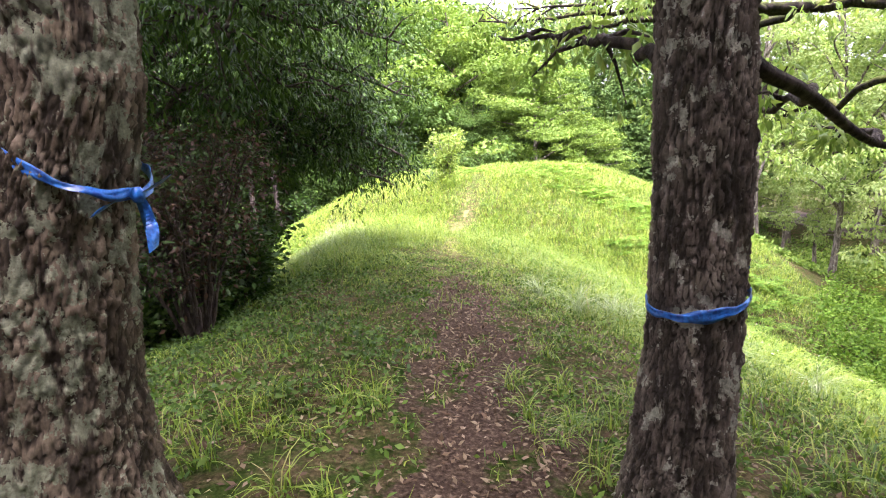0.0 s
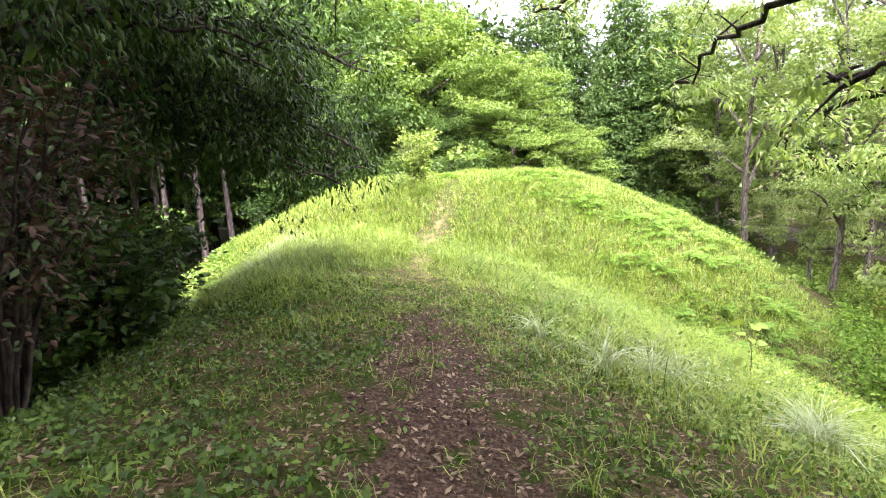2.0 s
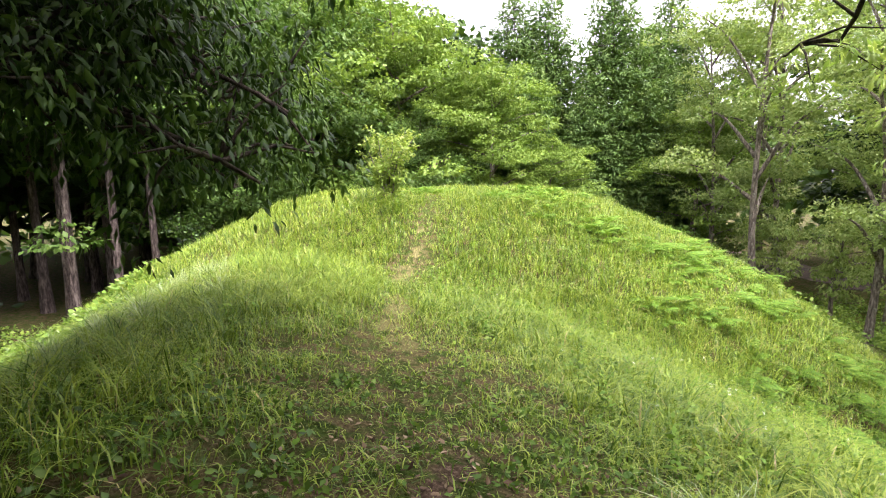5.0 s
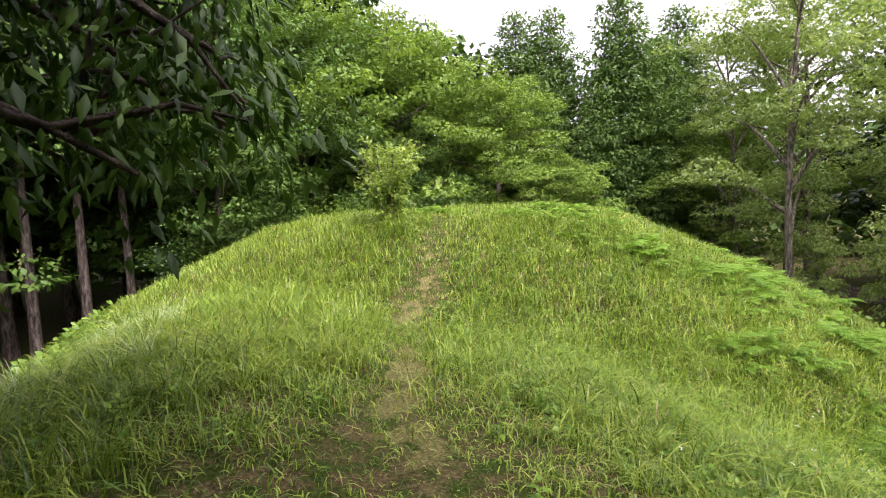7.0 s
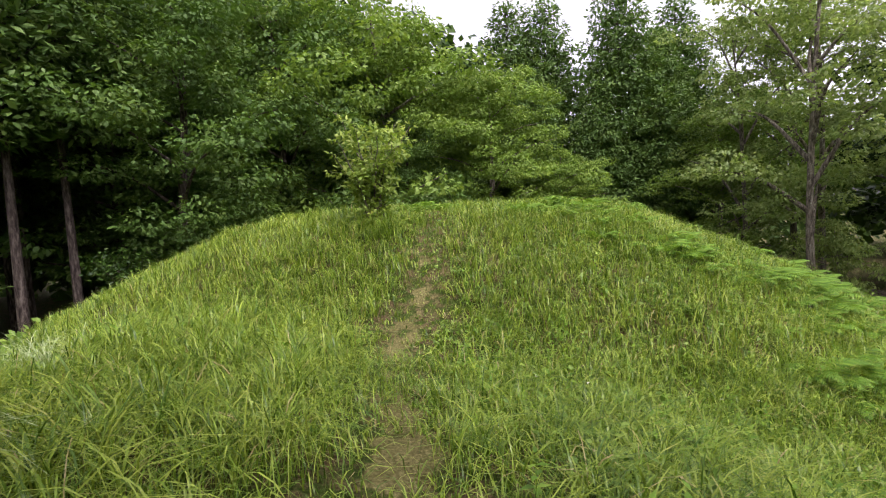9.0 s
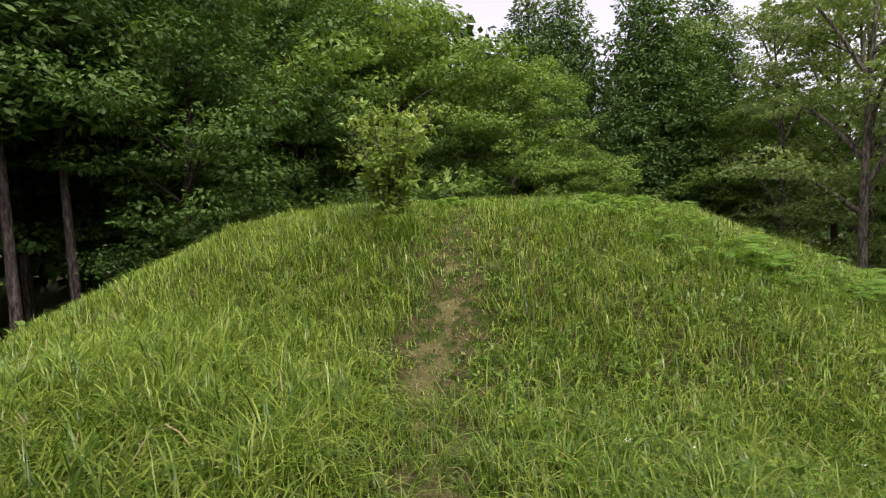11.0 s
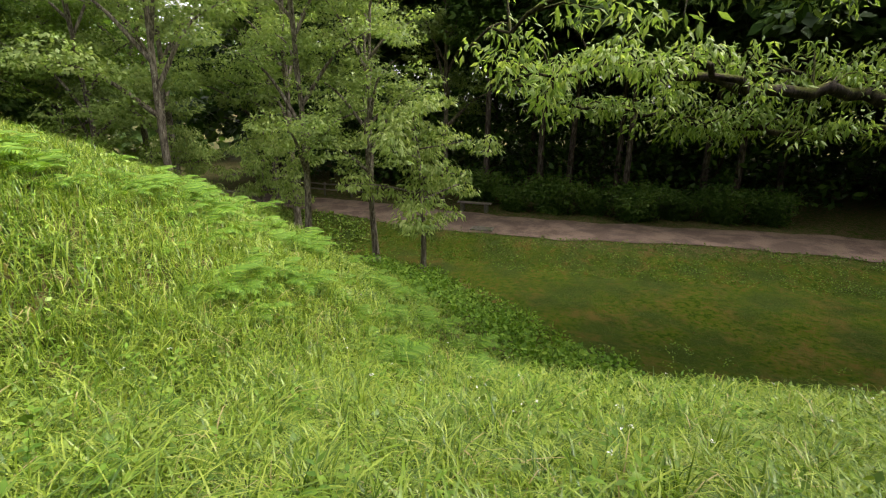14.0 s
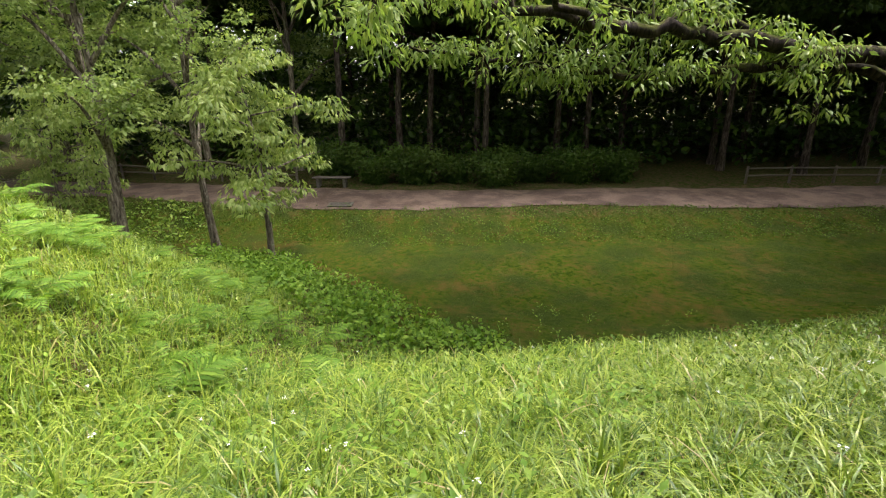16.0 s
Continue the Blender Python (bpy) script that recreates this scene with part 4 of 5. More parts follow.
def shrub(r, name, height, radius, stems, leaf, bark, size, per, pad, label, category, group="", upright=0.6, aspect=0.5, twig=5, pointed=True, low=0.25):
    """A many-stemmed shrub: stems from one root, twigs and leaves along them."""
    root = new(name)
    spots = []
    for k in range(stems):
        az = 2.4 * k + r.normal() * 0.3
        d = radius * r.uniform(0.25, 1.0)
        end = np.array([math.cos(az) * d, math.sin(az) * d, height * r.uniform(0.65, 1.0) * (1 - 0.35 * d / radius * (1 - upright))])
        line = bend([(math.cos(az) * 0.08, math.sin(az) * 0.08, -0.1), end * [0.4, 0.4, 0.55], end], 5)
        line[1:-1] += r.normal(size=(len(line) - 2, 3)) * 0.02
        wood = [tube(line, np.linspace(0.012 + 0.006 * height, 0.004, len(line)), 5)]
        for c in range(twig):
            q = line[int((low + (1 - low) * r.random()) * (len(line) - 1))]
            tip = q + unit(r.normal(size=3) * [1, 1, 0.6] + [0, 0, 0.5]) * radius * 0.35 * r.uniform(0.4, 1.1)
            wood.append(tube(np.stack([q, (q + tip) / 2 + [0, 0, 0.02], tip]), [0.006, 0.004, 0.002], 3))
            spots += [tip, (q + tip) / 2]
        spots.append(line[-1])
        hung("stem", joined(wood), bark, root)
    hung("foliage", leaf_cloud(r, spots, (pad, pad, pad * 0.8), per, size, aspect, 0.1, 0.6, pointed=pointed, lump=0.5), leaf, root)
    return tagged(root, label, category, group)


r = np.random.default_rng(13)
mound_bush = put(shrub(r, "bush", 2.15, 0.95, 17, BUSH, BARK_PALE, 0.12, 11, 0.1, "light green leafy bush on top of the mound", "bush", "", 0.95, 0.5, 9, low=0.03), 1.86, 19.5)
dry = put(shrub(r, "dry_shrub", 3.3, 1.7, 36, RUSSET, BARK_DARK, 0.08, 7, 0.22, "twiggy shrub with many dry brown leaves", "shrub", "", 0.8, 0.5, 13, low=0.38), -2.85, 6.5)
green_a = shrub(r, "evergreen_shrub", 2.3, 1.2, 20, EVERGREEN, BARK_DARK, 0.15, 12, 0.30, "dark green shrub in shade", "shrub", "shrubs of the woods", 0.7, 0.5, 5, False, low=0.1)
put(green_a, -3.9, 7.3, 0, 0.85)
for x, y, a, k in ((-4.6, 5.2, 80, 0.95), (-5.5, 4.0, 200, 1.0), (-5.4, 7.0, 300, 1.1), (-6.4, 8.6, 30, 1.0), (-2.75, 8.2, 140, 0.85), (-3.3, 9.2, 20, 1.0), (-3.5, 8.2, 250, 1.0), (-3.3, 10.2, 100, 0.9), (-4.1, 9.4, 330, 1.15), (-3.1, 7.3, 190, 0.7)):
    again(green_a, x, y, a, k)
wide = shrub(r, "roadside_shrub", 1.9, 1.7, 22, WOODS, BARK_DARK, 0.17, 18, 0.36, "rounded dark green shrub at the edge of the woods", "shrub", "roadside shrubs", 0.1, 0.5, 7, False, low=0.05)
put(wide, float(ROAD_NEAR(0.5)) + ROAD_WIDTH + 1.9, 0.5, 0, 0.9)
for k, y in enumerate(np.arange(2.4, 14, 1.9)):
    again(wide, float(ROAD_NEAR(y)) + ROAD_WIDTH + 2.0 + 0.5 * math.sin(k * 2.3), float(y), k * 77 % 360, 0.75 + 0.3 * math.sin(k * 1.7 + 1) ** 2)
for x, y, a, k in ((-5.2, 27.5, 180, 0.9), (14.5, 33.0, 0, 1.0), (17.5, 33.5, 70, 1.1), (11.0, 34.8, 140, 0.9), (20.5, 31.5, 210, 1.0), (-2.0, 34.5, 280, 1.1), (3.0, 35.2, 10, 0.9)):
    again(green_a, x, y, a, k)

wood_shrub = shrub(r, "woodland_shrub", 2.6, 2.1, 22, WOODS, BARK_DARK, 0.19, 11, 0.42, "leafy green shrub at the edge of the woods", "shrub", "woodland shrubs", 0.3, 0.55, 7, False, low=0.05)
put(wood_shrub, -3.6, 29.2, 0, 1.1)
for k, (x, y) in enumerate(((-0.6, 31.6), (2.8, 31.8), (6.0, 31.4), (11.2, 31.0), (14.2, 31.2), (16.4, 28.2), (19.6, 27.2), (13.0, 33.0), (21.6, 31.0), (17.6, 31.8), (-5.4, 31.4))):
    again(wood_shrub, x, y, k * 71 % 360, 0.85 + 0.4 * math.sin(k * 2.1) ** 2)

# -- ferns --


def fern(r, fronds, length):
    root = new("fern")
    for k in range(fronds):
        az = 2 * math.pi * k / fronds + r.normal() * 0.25
        L = length * r.uniform(0.75, 1.15)
        way = np.array([math.cos(az), math.sin(az), 0])
        s = np.linspace(0, 1, 16)
        rib = way[None] * (L * s * 0.85)[:, None] + np.array([0, 0, 1.0])[None] * (L * (1.15 * s - 0.85 * s ** 2))[:, None]
        side = np.array([-way[1], way[0], 0])
        pieces = [tube(rib[::3], np.linspace(0.004, 0.0015, len(rib[::3])), 3)]
        pieces = [(c, np.concatenate([f[:, [0, 1, 2]], f[:, [0, 2, 3]]])) for c, f in pieces]
        tang = unit(np.gradient(rib, axis=0))
        for j in range(3, 16):
            w = L * 0.30 * math.sin(math.pi * (0.12 + 0.86 * (j / 15)) ** 0.8) + 0.012
            for sgn in (-1, 1):
                out = unit(side * sgn + tang[j] * 0.6 + np.array([0, 0, -0.15]))
                lead = tang[j] * L * 0.024
                p = rib[j]
                v = np.array([p - lead * 0.6, p + lead * 0.6, p + out * w * 0.55 + lead * 0.9, p + out * w - np.array([0, 0, 0.08 * w]), p + out * w * 0.55 - lead * 0.9])
                pieces.append((v, np.array([[0, 1, 2], [0, 2, 4], [4, 2, 3]])))
        hung("frond", joined(pieces), FERN, root)
    return tagged(root, "bright green fern clump among the grass", "fern", "ferns on the mound slope")


r = np.random.default_rng(17)
ferns = [fern(r, 8, 0.5), fern(r, 7, 0.6), fern(r, 9, 0.44)]
fern_places = []
for cx, cy, sx, sy, count in ((7.4, 17.6, 1.0, 0.8, 16), (8.4, 16.4, 1.0, 0.8, 16), (9.6, 15.4, 1.2, 1.1, 22), (6.2, 18.8, 1.2, 0.9, 12), (5.0, 20.0, 1.6, 1.0, 12), (7.6, 20.5, 1.6, 1.2, 14), (10.6, 17.8, 1.4, 1.4, 18), (3.4, 20.6, 1.0, 0.5, 7),
                              (11.4, 14.2, 0.9, 0.9, 10), (8.4, 13.2, 0.9, 0.9, 14), (7.2, 14.6, 0.9, 0.8, 12), (9.6, 12.4, 0.7, 0.7, 6)):
    for k in range(count):
        fern_places.append((cx + r.normal() * sx * 0.6, cy + r.normal() * sy * 0.6))
for k, (x, y) in enumerate(fern_places):
    if k < 3:
        put(ferns[k], x, y, r.uniform(0, 360), r.uniform(0.8, 1.2))
    else:
        again(ferns[k % 3], x, y, r.uniform(0, 360), r.uniform(0.7, 1.25))

# -- grass, weeds and litter --


def blades(r, x, y, height, width, curl, joints=(0.0, 0.4, 0.75)):
    """Arching, tapering grass blades with a few joints each, rooted in the ground."""
    k = len(x)
    az = r.uniform(0, 2 * math.pi, k)
    way = np.stack([np.cos(az), np.sin(az), np.zeros(k)], -1)
    side = np.stack([-np.sin(az + r.normal(size=k) * 0.5), np.cos(az), np.zeros(k)], -1)
    root = np.stack([x, y, land(x, y) - 0.02], -1)
    c = curl * r.uniform(0.3, 1.5, k)
    cols = []
    for s in joints:
        p = root + way * (height * c * s ** 2.3)[:, None] + np.array([0, 0, 1.0]) * (height * (s - 0.5 * c * s ** 3))[:, None]
        w = side * (width * (1 - 0.5 * s))[:, None]
        cols += [p - w, p + w]
    cols.append(root + way * (height * c * 1.05)[:, None] + np.array([0, 0, 1.0]) * (height * (1 - 0.62 * c))[:, None])
    v = np.stack(cols, 1).reshape(-1, 3)
    m = len(joints)
    f = np.array([q for s in range(m - 1) for q in ((2 * s, 2 * s + 1, 2 * s + 3), (2 * s, 2 * s + 3, 2 * s + 2))] + [(2 * m - 2, 2 * m - 1, 2 * m)])
    return v, (np.arange(k)[:, None, None] * (2 * m + 1) + f[None]).reshape(-1, 3)


def patchy(x, y, s, p):
    return 0.5 + 0.25 * np.sin(x * s + p) * np.sin(y * s * 1.13 + 2 * p) + 0.25 * np.sin((x + y) * s * 0.61 + 3 * p) * np.sin((x - y) * s * 0.83 + p)


def lushness(x, y):
    """How thickly the long grass stands: none on the trodden soil, little under the oaks, full on the mound."""
    shade = np.clip((y - 6.6 - 1.0 * np.clip(-x, -1.5, 3)) / 2.5, 0.0, 1)
    worn = np.clip(1 - 1.35 * bareness(x, y), 0.06, 1)
    return shade * worn * (1 - lawnness(x, y)) * (x < ROAD_NEAR(y) - 0.5)


def sown(r, count, x0, x1, y0, y1, keep):
    x, y = r.uniform(x0, x1, count), r.uniform(y0, y1, count)
    ok = r.random(count) < keep(x, y)
    return x[ok], y[ok]


def stuff(name, data, mat, label, category):
    me = quick_mesh(name, *data)
    me.materials.append(mat)
    return tagged(new(name, me), label, category, kind="stuff")


r = np.random.default_rng(29)
near = sown(r, 120000, -4.5, 7.5, 6.0, 15.0, lambda x, y: lushness(x, y) * (0.42 + 0.58 * patchy(x, y, 5.3, 2)) * np.clip((7.5 - x) / 3 + 0.3, 0, 1))
crest = np.clip(np.abs(near[0] - PATH_X(near[1])) / 1.8 + np.clip((near[1] - 10.5) / 3, 0, 0.5), 0.0, 1)
tuft = patchy(near[0], near[1], 5.3, 2) ** 2.2
worn_crest = 1 - 0.5 * np.clip((12.6 - near[1]) / 1.5, 0, 1) * np.clip(1.9 - np.abs(near[0] - PATH_X(near[1])), 0, 1)
h = worn_crest * (0.07 + 0.12 * crest + (0.12 + 0.34 * crest) * tuft) * np.where(near[0] > 2.0, 0.72, 1.0) * r.uniform(0.6, 1.35, len(near[0]))
stuff("meadow_grass", blades(r, *near, h, 0.0024 + 0.0034 * r.random(len(h)), 0.95), GRASS, "long fresh green meadow grass on the ridge", "grass")
away = sown(r, 260000, -9, 14, 13.0, 31.0, lambda x, y: lushness(x, y) * (0.5 + 0.5 * patchy(x, y, 2.2, 4)) * (np.hypot(x - MOUND_X, y - MOUND_Y) < 14) * (y < 26))
h = (0.13 + 0.16 * patchy(away[0], away[1], 1.6, 2) + 0.26 * patchy(away[0], away[1], 4.4, 5) ** 2) * np.clip(0.35 + np.abs(away[0] - PATH_X(away[1])) * 0.9, 0.35, 1.0) * r.uniform(0.6, 1.3, len(away[0]))
stuff("mound_grass", blades(r, *away, h, 0.0048 + 0.004 * r.random(len(h)), 0.85, (0.0, 0.6)), GRASS, "tall bright grass over the mound", "grass")
slope = sown(r, 60000, 2.5, 13, -2, 15.0, lambda x, y: np.clip(lushness(x, y) + 0.7 * (x > 1.8), 0, 1) * (1 - lawnness(x, y)) * (0.5 + 0.5 * patchy(x, y, 2.6, 5)) * ((x > 7.5) | (y < 6)))
h = (0.11 + 0.12 * patchy(slope[0], slope[1], 1.9, 3) + 0.20 * patchy(slope[0], slope[1], 4.7, 6) ** 2) * r.uniform(0.6, 1.3, len(slope[0]))
stuff("slope_grass", blades(r, *slope, h, 0.004 + 0.004 * r.random(len(h)), 0.9, (0.0, 0.6)), GRASS, "rank grass on the slope below the ridge", "grass")
bank = sown(r, 70000, 2.3, 7.8, 5.5, 14.8, lambda x, y: np.clip(lushness(x, y) + 0.7 * (x > 2.6), 0, 1) * (1 - lawnness(x, y)) * (0.15 + 0.85 * patchy(x, y, 5.1, 6)))
h = (0.08 + 0.08 * patchy(bank[0], bank[1], 1.9, 3) + 0.26 * patchy(bank[0], bank[1], 5.1, 6) ** 2.4) * r.uniform(0.55, 1.4, len(bank[0]))
stuff("bank_grass", blades(r, *bank, h, 0.0026 + 0.004 * r.random(len(h)) ** 1.5, 0.95), GRASS, "mixed fresh grass on the bank below the ridge", "grass")
shade = sown(r, 85000, -6, 4.5, -2.5, 9.5, lambda x, y: np.clip(1 - 1.6 * bareness(x, y), 0, 1) * patchy(x, y, 2.7, 7) ** 1.5)
h = (0.06 + 0.26 * patchy(shade[0], shade[1], 2.9, 6) ** 3) * r.uniform(0.6, 1.4, len(shade[0]))
stuff("shade_grass", blades(r, *shade, h, 0.0026 + 0.003 * r.random(len(h)), 0.9, (0.0, 0.6)), GRASS, "thin low grass under the oaks", "grass")
low = sown(r, 120000, 5, 27, -10, 22, lambda x, y: lawnness(x, y) * (x < ROAD_NEAR(y) + 0.2) * (0.3 + 0.7 * patchy(x, y, 1.2, 8)))
stuff("lawn_grass", blades(r, *low, r.uniform(0.03, 0.10, len(low[0])), 0.009 + 0.006 * r.random(len(low[0])), 0.8, (0.0,)), LAWN, "short mown lawn in the hollow", "grass")


def tussocks(r, pts, per, height, width):
    """Clumps of long blades that fan out from one root and arch over."""
    x, y = np.repeat(pts[0], per), np.repeat(pts[1], per)
    hh = np.repeat(height, per) * r.uniform(0.6, 1.25, len(x))
    x, y = x + r.normal(size=len(x)) * 0.035, y + r.normal(size=len(x)) * 0.035
    return blades(r, x, y, hh, width * r.uniform(0.6, 1.35, len(x)), 0.95, (0.0, 0.4, 0.68, 0.88))


w = sown(r, 6800, -5, 9, 6.0, 19.0, lambda x, y: lushness(x, y) * np.clip(np.abs(x - PATH_X(y)) - 0.25 - 1.2 * np.clip((13.0 - y) / 2, 0, 1), 0, 1))
stuff("tussock_grass", tussocks(r, w, 12, r.uniform(0.2, 0.5, len(w[0])) * np.where(w[0] > 2.2, 0.85, 1.0), 0.0058), GRASS, "arching tussocks of long pale grass", "grass")
spots = [(-0.75 + r.normal() * 0.35, 2.7 + r.normal() * 0.45) for k in range(16)] + [(0.95 + r.normal() * 0.16, 3.0 + r.normal() * 0.5) for k in range(14)] + [(1.9 + r.normal() * 0.4, 3.2 + r.normal() * 0.8) for k in range(16)]
w = tuple(np.array(spots).T)
stuff("oak_foot_grass", tussocks(r, w, 26, r.uniform(0.14, 0.27, len(spots)), 0.0038), GRASS, "soft grass clumps at the foot of the oaks", "grass")
SILVER = leaf_material("silver_grass", (0.24, 0.32, 0.14), (0.38, 0.46, 0.25), (0.54, 0.60, 0.38), 0.3, 0.35, 0.6)
spots = [(2.2 + 0.35 * k + r.normal() * 0.25, 7.2 - 0.25 * k + r.normal() * 0.3) for k in range(9)] + [(-2.3 + r.normal() * 0.5, 15.2 + r.normal() * 0.7) for k in range(12)] + [(-1.6 + r.normal() * 0.4, 12.0 + r.normal() * 0.5) for k in range(6)]
w = tuple(np.array(spots).T)
stuff("silver_grass", tussocks(r, w, 64, r.uniform(0.38, 0.62, len(spots)), 0.0036), SILVER, "silvery drooping clumps of fine grass", "grass")


def leafy(name, pts, size, per, spread, mat, label, lift=0.04, aspect=0.6):
    c = np.stack([pts[0], pts[1], land(*pts) + lift], -1)
    return stuff(name, leaf_cloud(r, c, spread, per, size, aspect, 0.0, 0.9), mat, label, "weeds")


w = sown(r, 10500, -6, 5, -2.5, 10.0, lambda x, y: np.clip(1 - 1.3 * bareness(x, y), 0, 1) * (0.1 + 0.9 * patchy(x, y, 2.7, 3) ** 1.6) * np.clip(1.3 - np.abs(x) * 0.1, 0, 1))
leafy("weeds", w, 0.05, 7, (0.10, 0.10, 0.04), SHADE_TONED_WEED, "low broad-leaved weeds under the oaks")
w = sown(r, 2600, 2, 14, 4, 20, lambda x, y: (1 - lawnness(x, y)) * patchy(x, y, 1.4, 9) ** 1.5 * 0.9 + 0.1)
leafy("slope_weeds", w, 0.06, 9, (0.16, 0.16, 0.12), WEED, "leafy weeds among the slope grass", 0.16)


def stalks(r, x, y, height, size):
    """Upright weeds: a thin stem each, with pairs of broad pointed leaves up it, the pairs crossing."""
    pieces_v, pieces_f, base = [], [], 0
    z = land(x, y)
    for k in range(len(x)):
        lean = r.normal(size=2) * 0.12
        tiers = 5
        for j in range(tiers):
            u = 0.3 + 0.7 * j / (tiers - 1)
            p = np.array([x[k] + lean[0] * u * height[k], y[k] + lean[1] * u * height[k], z[k] + u * height[k]])
            for side in (0, math.pi):
                az = j * 1.57 + k + side + r.normal() * 0.3
                o = np.array([math.cos(az), math.sin(az), 0.25 + 0.5 * (u > 0.9) + r.normal() * 0.15])
                n = np.array([-math.sin(az), math.cos(az), 0.0])
                L = size * (1.15 - 0.5 * u) * r.uniform(0.75, 1.25)
                pieces_v.append([p, p + o * L * 0.4 + n * L * 0.24, p + o * L * 0.5 + [0, 0, -0.03 * L], p + o * L * 0.4 - n * L * 0.24, p + o * L - [0, 0, 0.22 * L]])
                pieces_f.append(np.array([[0, 1, 2], [0, 2, 3], [1, 4, 2], [2, 4, 3]]) + base)
                base += 5
        foot = np.array([x[k], y[k], z[k] - 0.02])
        d = np.array([0.003, 0, 0])
        tip = foot + [lean[0] * height[k], lean[1] * height[k], height[k]]
        pieces_v.append([foot - d, foot + d, tip + d * 0.4, tip - d * 0.4, tip])
        pieces_f.append(np.array([[0, 1, 2], [0, 2, 3]]) + base)
        base += 5
    return np.array(pieces_v).reshape(-1, 3), np.concatenate(pieces_f)


w = sown(r, 1500, -3.5, 8.5, 8.5, 17.5, lambda x, y: lushness(x, y) * (0.15 + 0.85 * patchy(x, y, 2.9, 4) ** 2) * np.clip(0.3 + (x - 0.5) * 0.25, 0.25, 1) * (np.abs(x - PATH_X(y)) > 0.45))
stuff("stalk_weeds", stalks(r, *w, r.uniform(0.16, 0.36, len(w[0])), 0.085), FERN, "upright leafy weeds standing in the grass", "weeds")
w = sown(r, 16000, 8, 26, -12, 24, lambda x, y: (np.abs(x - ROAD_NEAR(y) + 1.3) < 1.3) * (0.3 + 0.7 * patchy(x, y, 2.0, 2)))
leafy("bank_clover", w, 0.07, 8, (0.22, 0.22, 0.06), SHADE_TONED_WEED, "dark clover and ivy on the bank by the path", 0.06)

w = sown(r, 5200, -13, -3.5, 6, 27, lambda x, y: (hill(x, y) < -0.9) * (0.2 + 0.8 * patchy(x, y, 0.9, 5)))
leafy("valley_weeds", w, 0.16, 8, (0.28, 0.28, 0.14), WEED, "lush weeds covering the low ground by the mound", 0.12)
w = sown(r, 5000, 9, 24, 18, 34, lambda x, y: (hill(x, y) < -1.5) * (0.3 + 0.7 * patchy(x, y, 1.1, 2)) * (x < ROAD_NEAR(y) - 0.3))
leafy("hollow_weeds", w, 0.15, 8, (0.28, 0.28, 0.16), WEED, "lush weeds in the hollow behind the mound", 0.12)

# Leaf colour is darkened here in place of the evergreen's shadow.
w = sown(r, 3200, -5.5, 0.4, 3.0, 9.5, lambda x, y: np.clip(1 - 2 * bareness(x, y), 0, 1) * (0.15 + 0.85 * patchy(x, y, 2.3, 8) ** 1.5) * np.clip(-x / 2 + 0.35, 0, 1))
leafy("shade_weeds", w, 0.055, 10, (0.13, 0.13, 0.07), SHADE_DARK_WEED, "knee-high weeds, leaf colour darkened for the shade of the evergreen", 0.08)
w = (np.array([1.55, 1.76, 1.50]), np.array([14.4, 14.8, 13.7]))
stuff("path_tuft", tussocks(r, w, 60, np.array([0.16, 0.15, 0.1]), 0.004), WEED, "dark green tufts growing on the trodden line", "grass")

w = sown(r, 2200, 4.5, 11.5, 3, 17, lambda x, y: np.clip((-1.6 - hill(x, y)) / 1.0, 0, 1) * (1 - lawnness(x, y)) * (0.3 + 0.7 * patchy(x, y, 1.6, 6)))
leafy("slope_foot_weeds", w, 0.07, 8, (0.2, 0.2, 0.12), SHADE_TONED_WEED, "dark green weeds at the foot of the slope", 0.1)

w = sown(r, 2600, 10.5, 17, 9.0, 16.0, lambda x, y: (np.abs((y - 9.8) * 0.73 - (x - 12.3) * 0.68 - 1.3) < 1.3) * (0.35 + 0.65 * patchy(x, y, 2.1, 4)))
leafy("flank_weeds", w, 0.11, 9, (0.22, 0.22, 0.26), FERN, "thick ferny weeds at the foot of the mound", 0.3)
w = (1.85 + r.normal(size=26) * 0.45, 19.0 + r.normal(size=26) * 0.3)
stuff("bush_foot_grass", tussocks(r, w, 30, r.uniform(0.35, 0.6, 26), 0.005), GRASS, "tall grass round the bush on the mound", "grass")

LITTER = leaf_material("fallen_leaf", (0.05, 0.028, 0.014), (0.14, 0.085, 0.045), (0.34, 0.27, 0.17), 0.1, 0.7, 2.0)
w = sown(r, 36000, -3.6, 3.2, -2.5, 9.5, lambda x, y: np.clip(0.22 + bareness(x, y) + 0.4 * patchy(x, y, 2.4, 1), 0, 1) * np.clip((9.5 - y) / 2, 0, 1))
c = np.stack([w[0], w[1], land(*w) + 0.012], -1)
stuff("leaf_litter", leaf_cloud(r, c, (0.05, 0.05, 0.004), 1, 0.05, 0.5, 0.0, 3.0, pointed=True), LITTER, "dry fallen oak leaves on the soil", "leaf litter")


# -- along the path in the hollow: fence, bench, drain, culvert --
wood_mat, n, l, b, out = material("weathered_wood")
k1 = noise_node(n, l, 22, 5, 0.65, world_place(n))
l.new(ramp_node(n, l, k1.outputs[0], [(0.3, (0.05, 0.042, 0.034)), (0.7, (0.17, 0.145, 0.12))]).outputs[0], b.inputs["Base Color"])
b.inputs["Roughness"].default_value = 0.9
stone_mat, n, l, b, out = material("mossy_stone")
k1, k2 = noise_node(n, l, 14, 6, 0.7, world_place(n)), noise_node(n, l, 3, 4, 0.6, world_place(n))
c1 = ramp_node(n, l, k1.outputs[0], [(0.3, (0.05, 0.047, 0.04)), (0.7, (0.15, 0.14, 0.12))]).outputs[0]
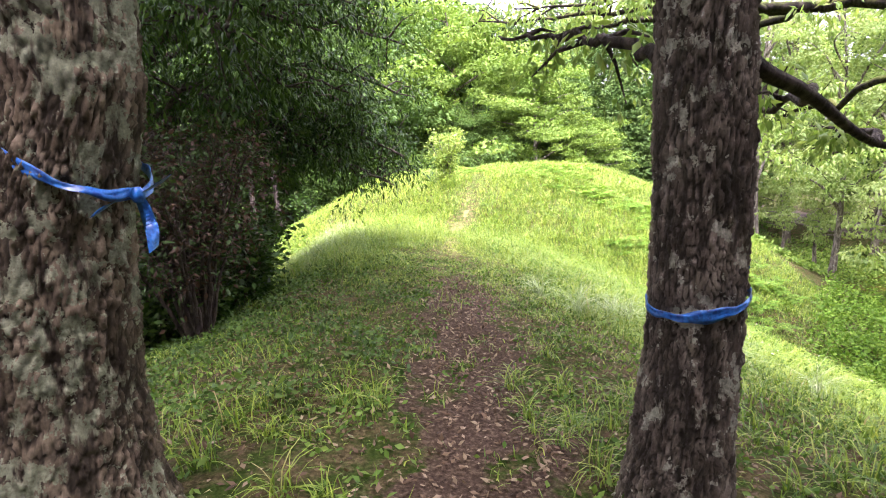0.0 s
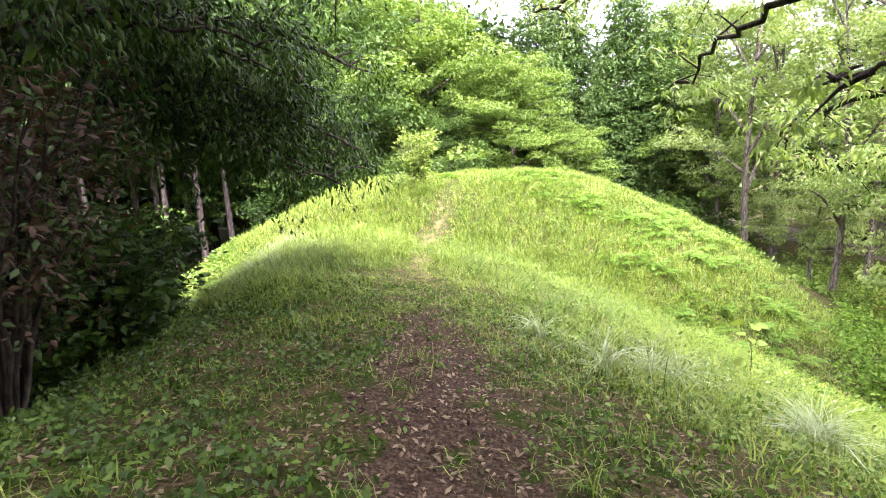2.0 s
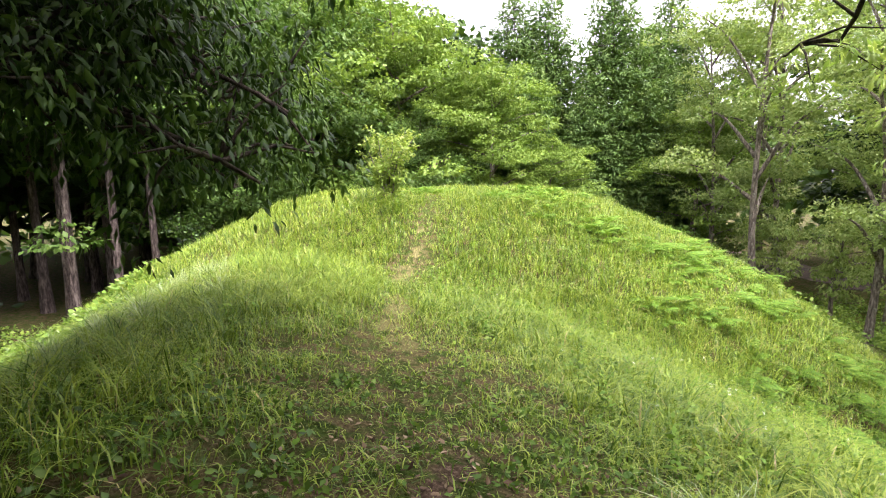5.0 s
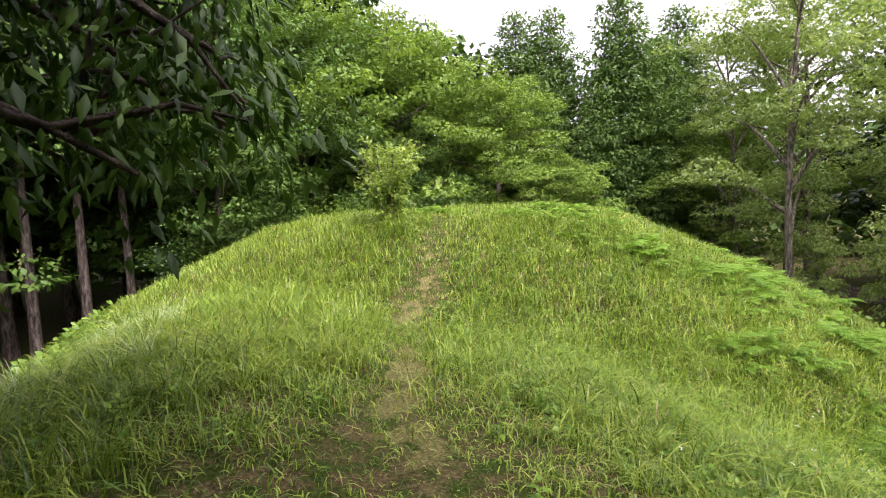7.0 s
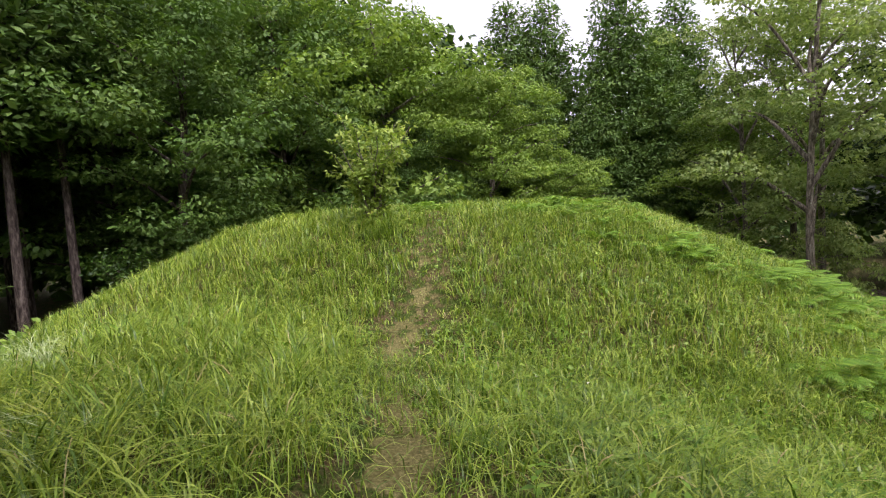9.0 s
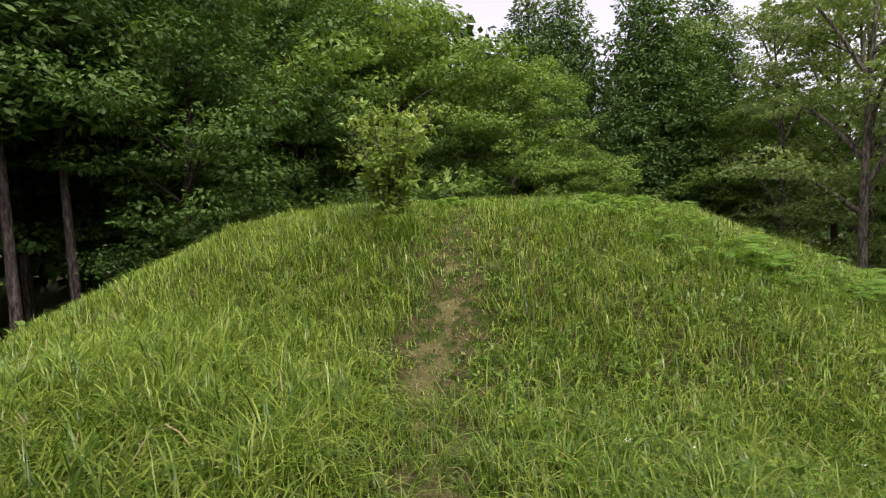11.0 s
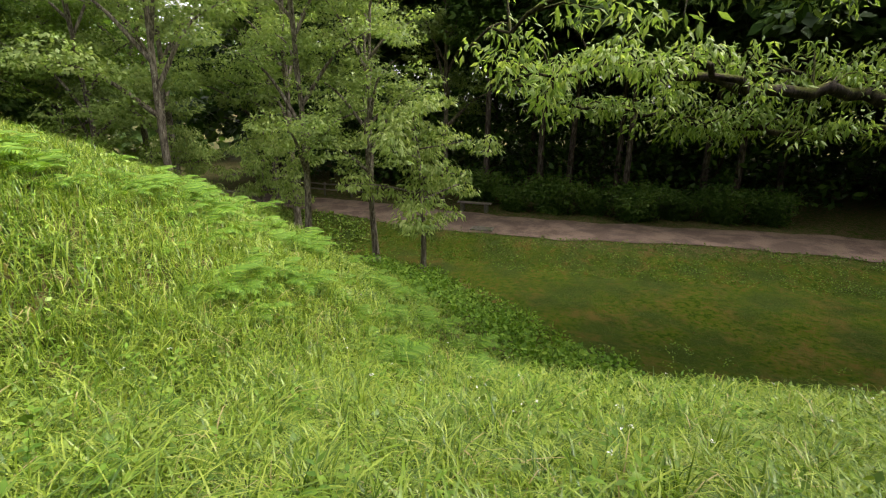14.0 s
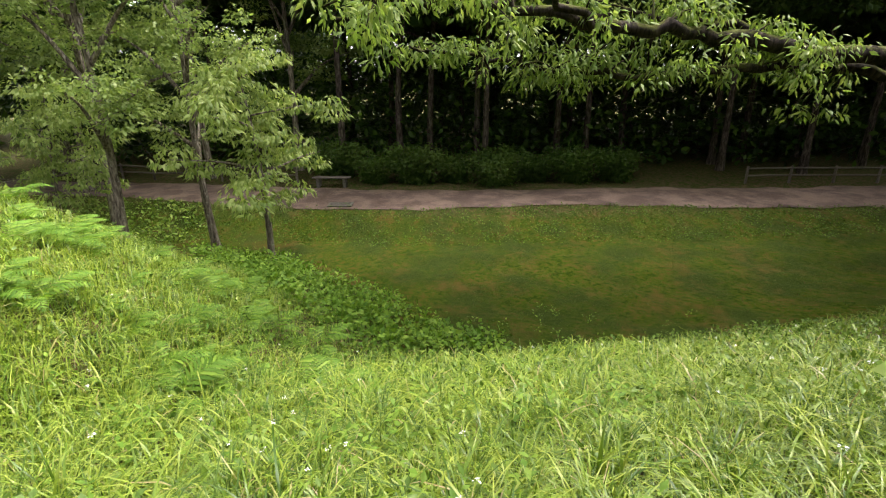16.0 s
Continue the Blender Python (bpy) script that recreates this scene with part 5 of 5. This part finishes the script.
l.new(mix_node(n, l, ramp_node(n, l, k2.outputs[0], [(0.5, (0, 0, 0)), (0.65, (1, 1, 1))]).outputs[0], c1, (0.07, 0.10, 0.025)), b.inputs["Base Color"])
b.inputs["Roughness"].default_value = 0.95
l.new(bump_node(n, l, k1.outputs[0], 0.6, 0.02), b.inputs["Normal"])


def part(name, bm, mat, parent, label=""):
    me = bpy.data.meshes.new(name)
    bm.to_mesh(me)
    bm.free()
    me.materials.append(mat)
    ob = new(name, me)
    ob.parent = parent
    return tagged(ob, label)


def block(sx, sy, sz, m, bevel=0.012):
    bm = bmesh.new()
    bmesh.ops.create_cube(bm, size=1.0, matrix=m @ Matrix.Diagonal((sx, sy, sz, 1)))
    bmesh.ops.bevel(bm, geom=bm.edges[:], offset=bevel, segments=2, affect="EDGES", profile=0.5)
    return bm


def fence(y_from, y_to, gap=1.9):
    """A low park fence of round posts with two rails."""
    root = new("fence")
    root.location = (float(ROAD_NEAR(y_from)) + ROAD_WIDTH + 0.9, y_from, 0)
    ox = root.location.x
    ys = np.arange(y_from, y_to + 0.01, gap)
    xs = ROAD_NEAR(ys) + ROAD_WIDTH + 0.9
    zs = land(xs, ys)
    for x, y, z in zip(xs, ys, zs):
        hung("post", tube([(x - ox, y - y_from, z - 0.2), (x - ox, y - y_from, z + 0.4), (x - ox, y - y_from, z + 0.78), (x - ox, y - y_from, z + 0.80)], [0.06, 0.058, 0.055, 0.02], 9), wood_mat, root)
    for up in (0.36, 0.68):
        for k in range(len(ys) - 1):
            a, c = np.array([xs[k] - ox, ys[k] - y_from, zs[k] + up]), np.array([xs[k + 1] - ox, ys[k + 1] - y_from, zs[k + 1] + up])
            hung("rail", tube([a - (c - a) * 0.03, (a + c) / 2 + [0, 0, 0.008], c + (c - a) * 0.03], [0.04, 0.042, 0.04], 8), wood_mat, root)
    return tagged(root, "low weathered wooden post and rail fence beside the path", "fence", "park fences")


fence(15.5, 27.0)
fence(-18.2, -4.9)

bench = new("bench")
bench.matrix_basis = pose(25.75, 13.8, float(land(25.75, 13.8)), 0, 0, -8)
for k in range(3):
    part("seat_plank", block(0.13, 1.7, 0.05, pose(-0.15 + 0.15 * k, 0, 0.42)), wood_mat, bench)
for y in (-0.6, 0.6):
    part("leg", block(0.42, 0.14, 0.42, pose(0, y, 0.195)), stone_mat, bench)
tagged(bench, "low backless bench with grey wooden planks", "bench")

cover = new("drain_cover")
cover.matrix_basis = pose(22.4, 13.1, float(land(22.4, 13.1)) + 0.04, 0, 0, -5)
part("rim", block(0.6, 0.95, 0.06, pose(0, 0, 0)), stone_mat, cover)
for k in range(6):
    part("bar", block(0.05, 0.8, 0.02, pose(-0.2 + 0.08 * k, 0, 0.035), 0.004), stone_mat, cover)
tagged(cover, "dark stone drain cover set in the gravel path", "drain cover")

culvert = new("culvert")
culvert.matrix_basis = pose(18.4, -10.2, float(land(18.4, -10.2)) - 0.1, 0, 0, 6)
for y in (-0.42, 0.42):
    part("side_wall", block(1.5, 0.18, 0.7, pose(-0.2, y, 0.05), 0.03), stone_mat, culvert)
part("cap", block(0.9, 1.1, 0.14, pose(0.2, 0, 0.47), 0.03), stone_mat, culvert)
part("back_wall", block(0.12, 0.66, 0.6, pose(0.5, 0, 0.08), 0.02), stone_mat, culvert)
for y in (-0.3, 0.3):
    part("gutter_kerb", block(2.6, 0.07, 0.08, pose(2.0, y, 0.40), 0.02), stone_mat, culvert)
tagged(culvert, "mossy stone culvert draining the path into the hollow", "culvert")

# -- single plants that stand out on the slope --
r = np.random.default_rng(41)


def sapling(r, height):
    """A thin stem with single broad leaves held out level."""
    root = new("sapling")
    line = bend([(0, 0, -0.1), (0.03, 0.02, height * 0.5), (-0.02, 0.05, height)], 5)
    hung("stem", tube(line, np.linspace(0.008, 0.003, len(line)), 6), BARK_PALE, root)
    for k in range(11):
        u = 0.35 + 0.65 * k / 10
        p = line[min(int(u * len(line)), len(line) - 1)]
        az = k * 2.4
        o, n = np.array([math.cos(az), math.sin(az), -0.1 + 0.3 * r.random()]), np.array([-math.sin(az), math.cos(az), 0.7 * r.normal()])
        L = 0.2 * r.uniform(0.75, 1.15)
        b = p + o * 0.05
        v = np.array([b, b + o * L * 0.3 + n * L * 0.3, b + o * L * 0.35 - [0, 0, 0.03 * L], b + o * L * 0.3 - n * L * 0.3,
                      b + o * L * 0.7 + n * L * 0.22 - [0, 0, 0.1 * L], b + o * L * 0.7 - n * L * 0.22 - [0, 0, 0.1 * L], b + o * L - [0, 0, 0.25 * L], p])
        hung("leaf", (v, np.array([[0, 1, 2], [0, 2, 3], [1, 4, 2], [2, 4, 5], [2, 5, 3], [4, 6, 5], [0, 2, 7]])), BUSH, root)
    return tagged(root, "young sapling with broad pale green leaves", "sapling")


put(sapling(r, 0.95), 5.2, 8.05)

PETAL, n, l, b, out = material("white_petal")
b.inputs["Base Color"].default_value = (0.78, 0.78, 0.72, 1)
w = sown(r, 220, 2.5, 9, 5, 14, lambda x, y: patchy(x, y, 1.1, 4) ** 2)
c = np.stack([w[0], w[1], land(*w) + 0.26 + 0.12 * r.random(len(w[0]))], -1)
stuff("daisies", leaf_cloud(r, c, (0.012, 0.012, 0.004), 7, 0.014, 0.6, 0.0, 2.0), PETAL, "tiny white daisies scattered in the grass", "flowers")
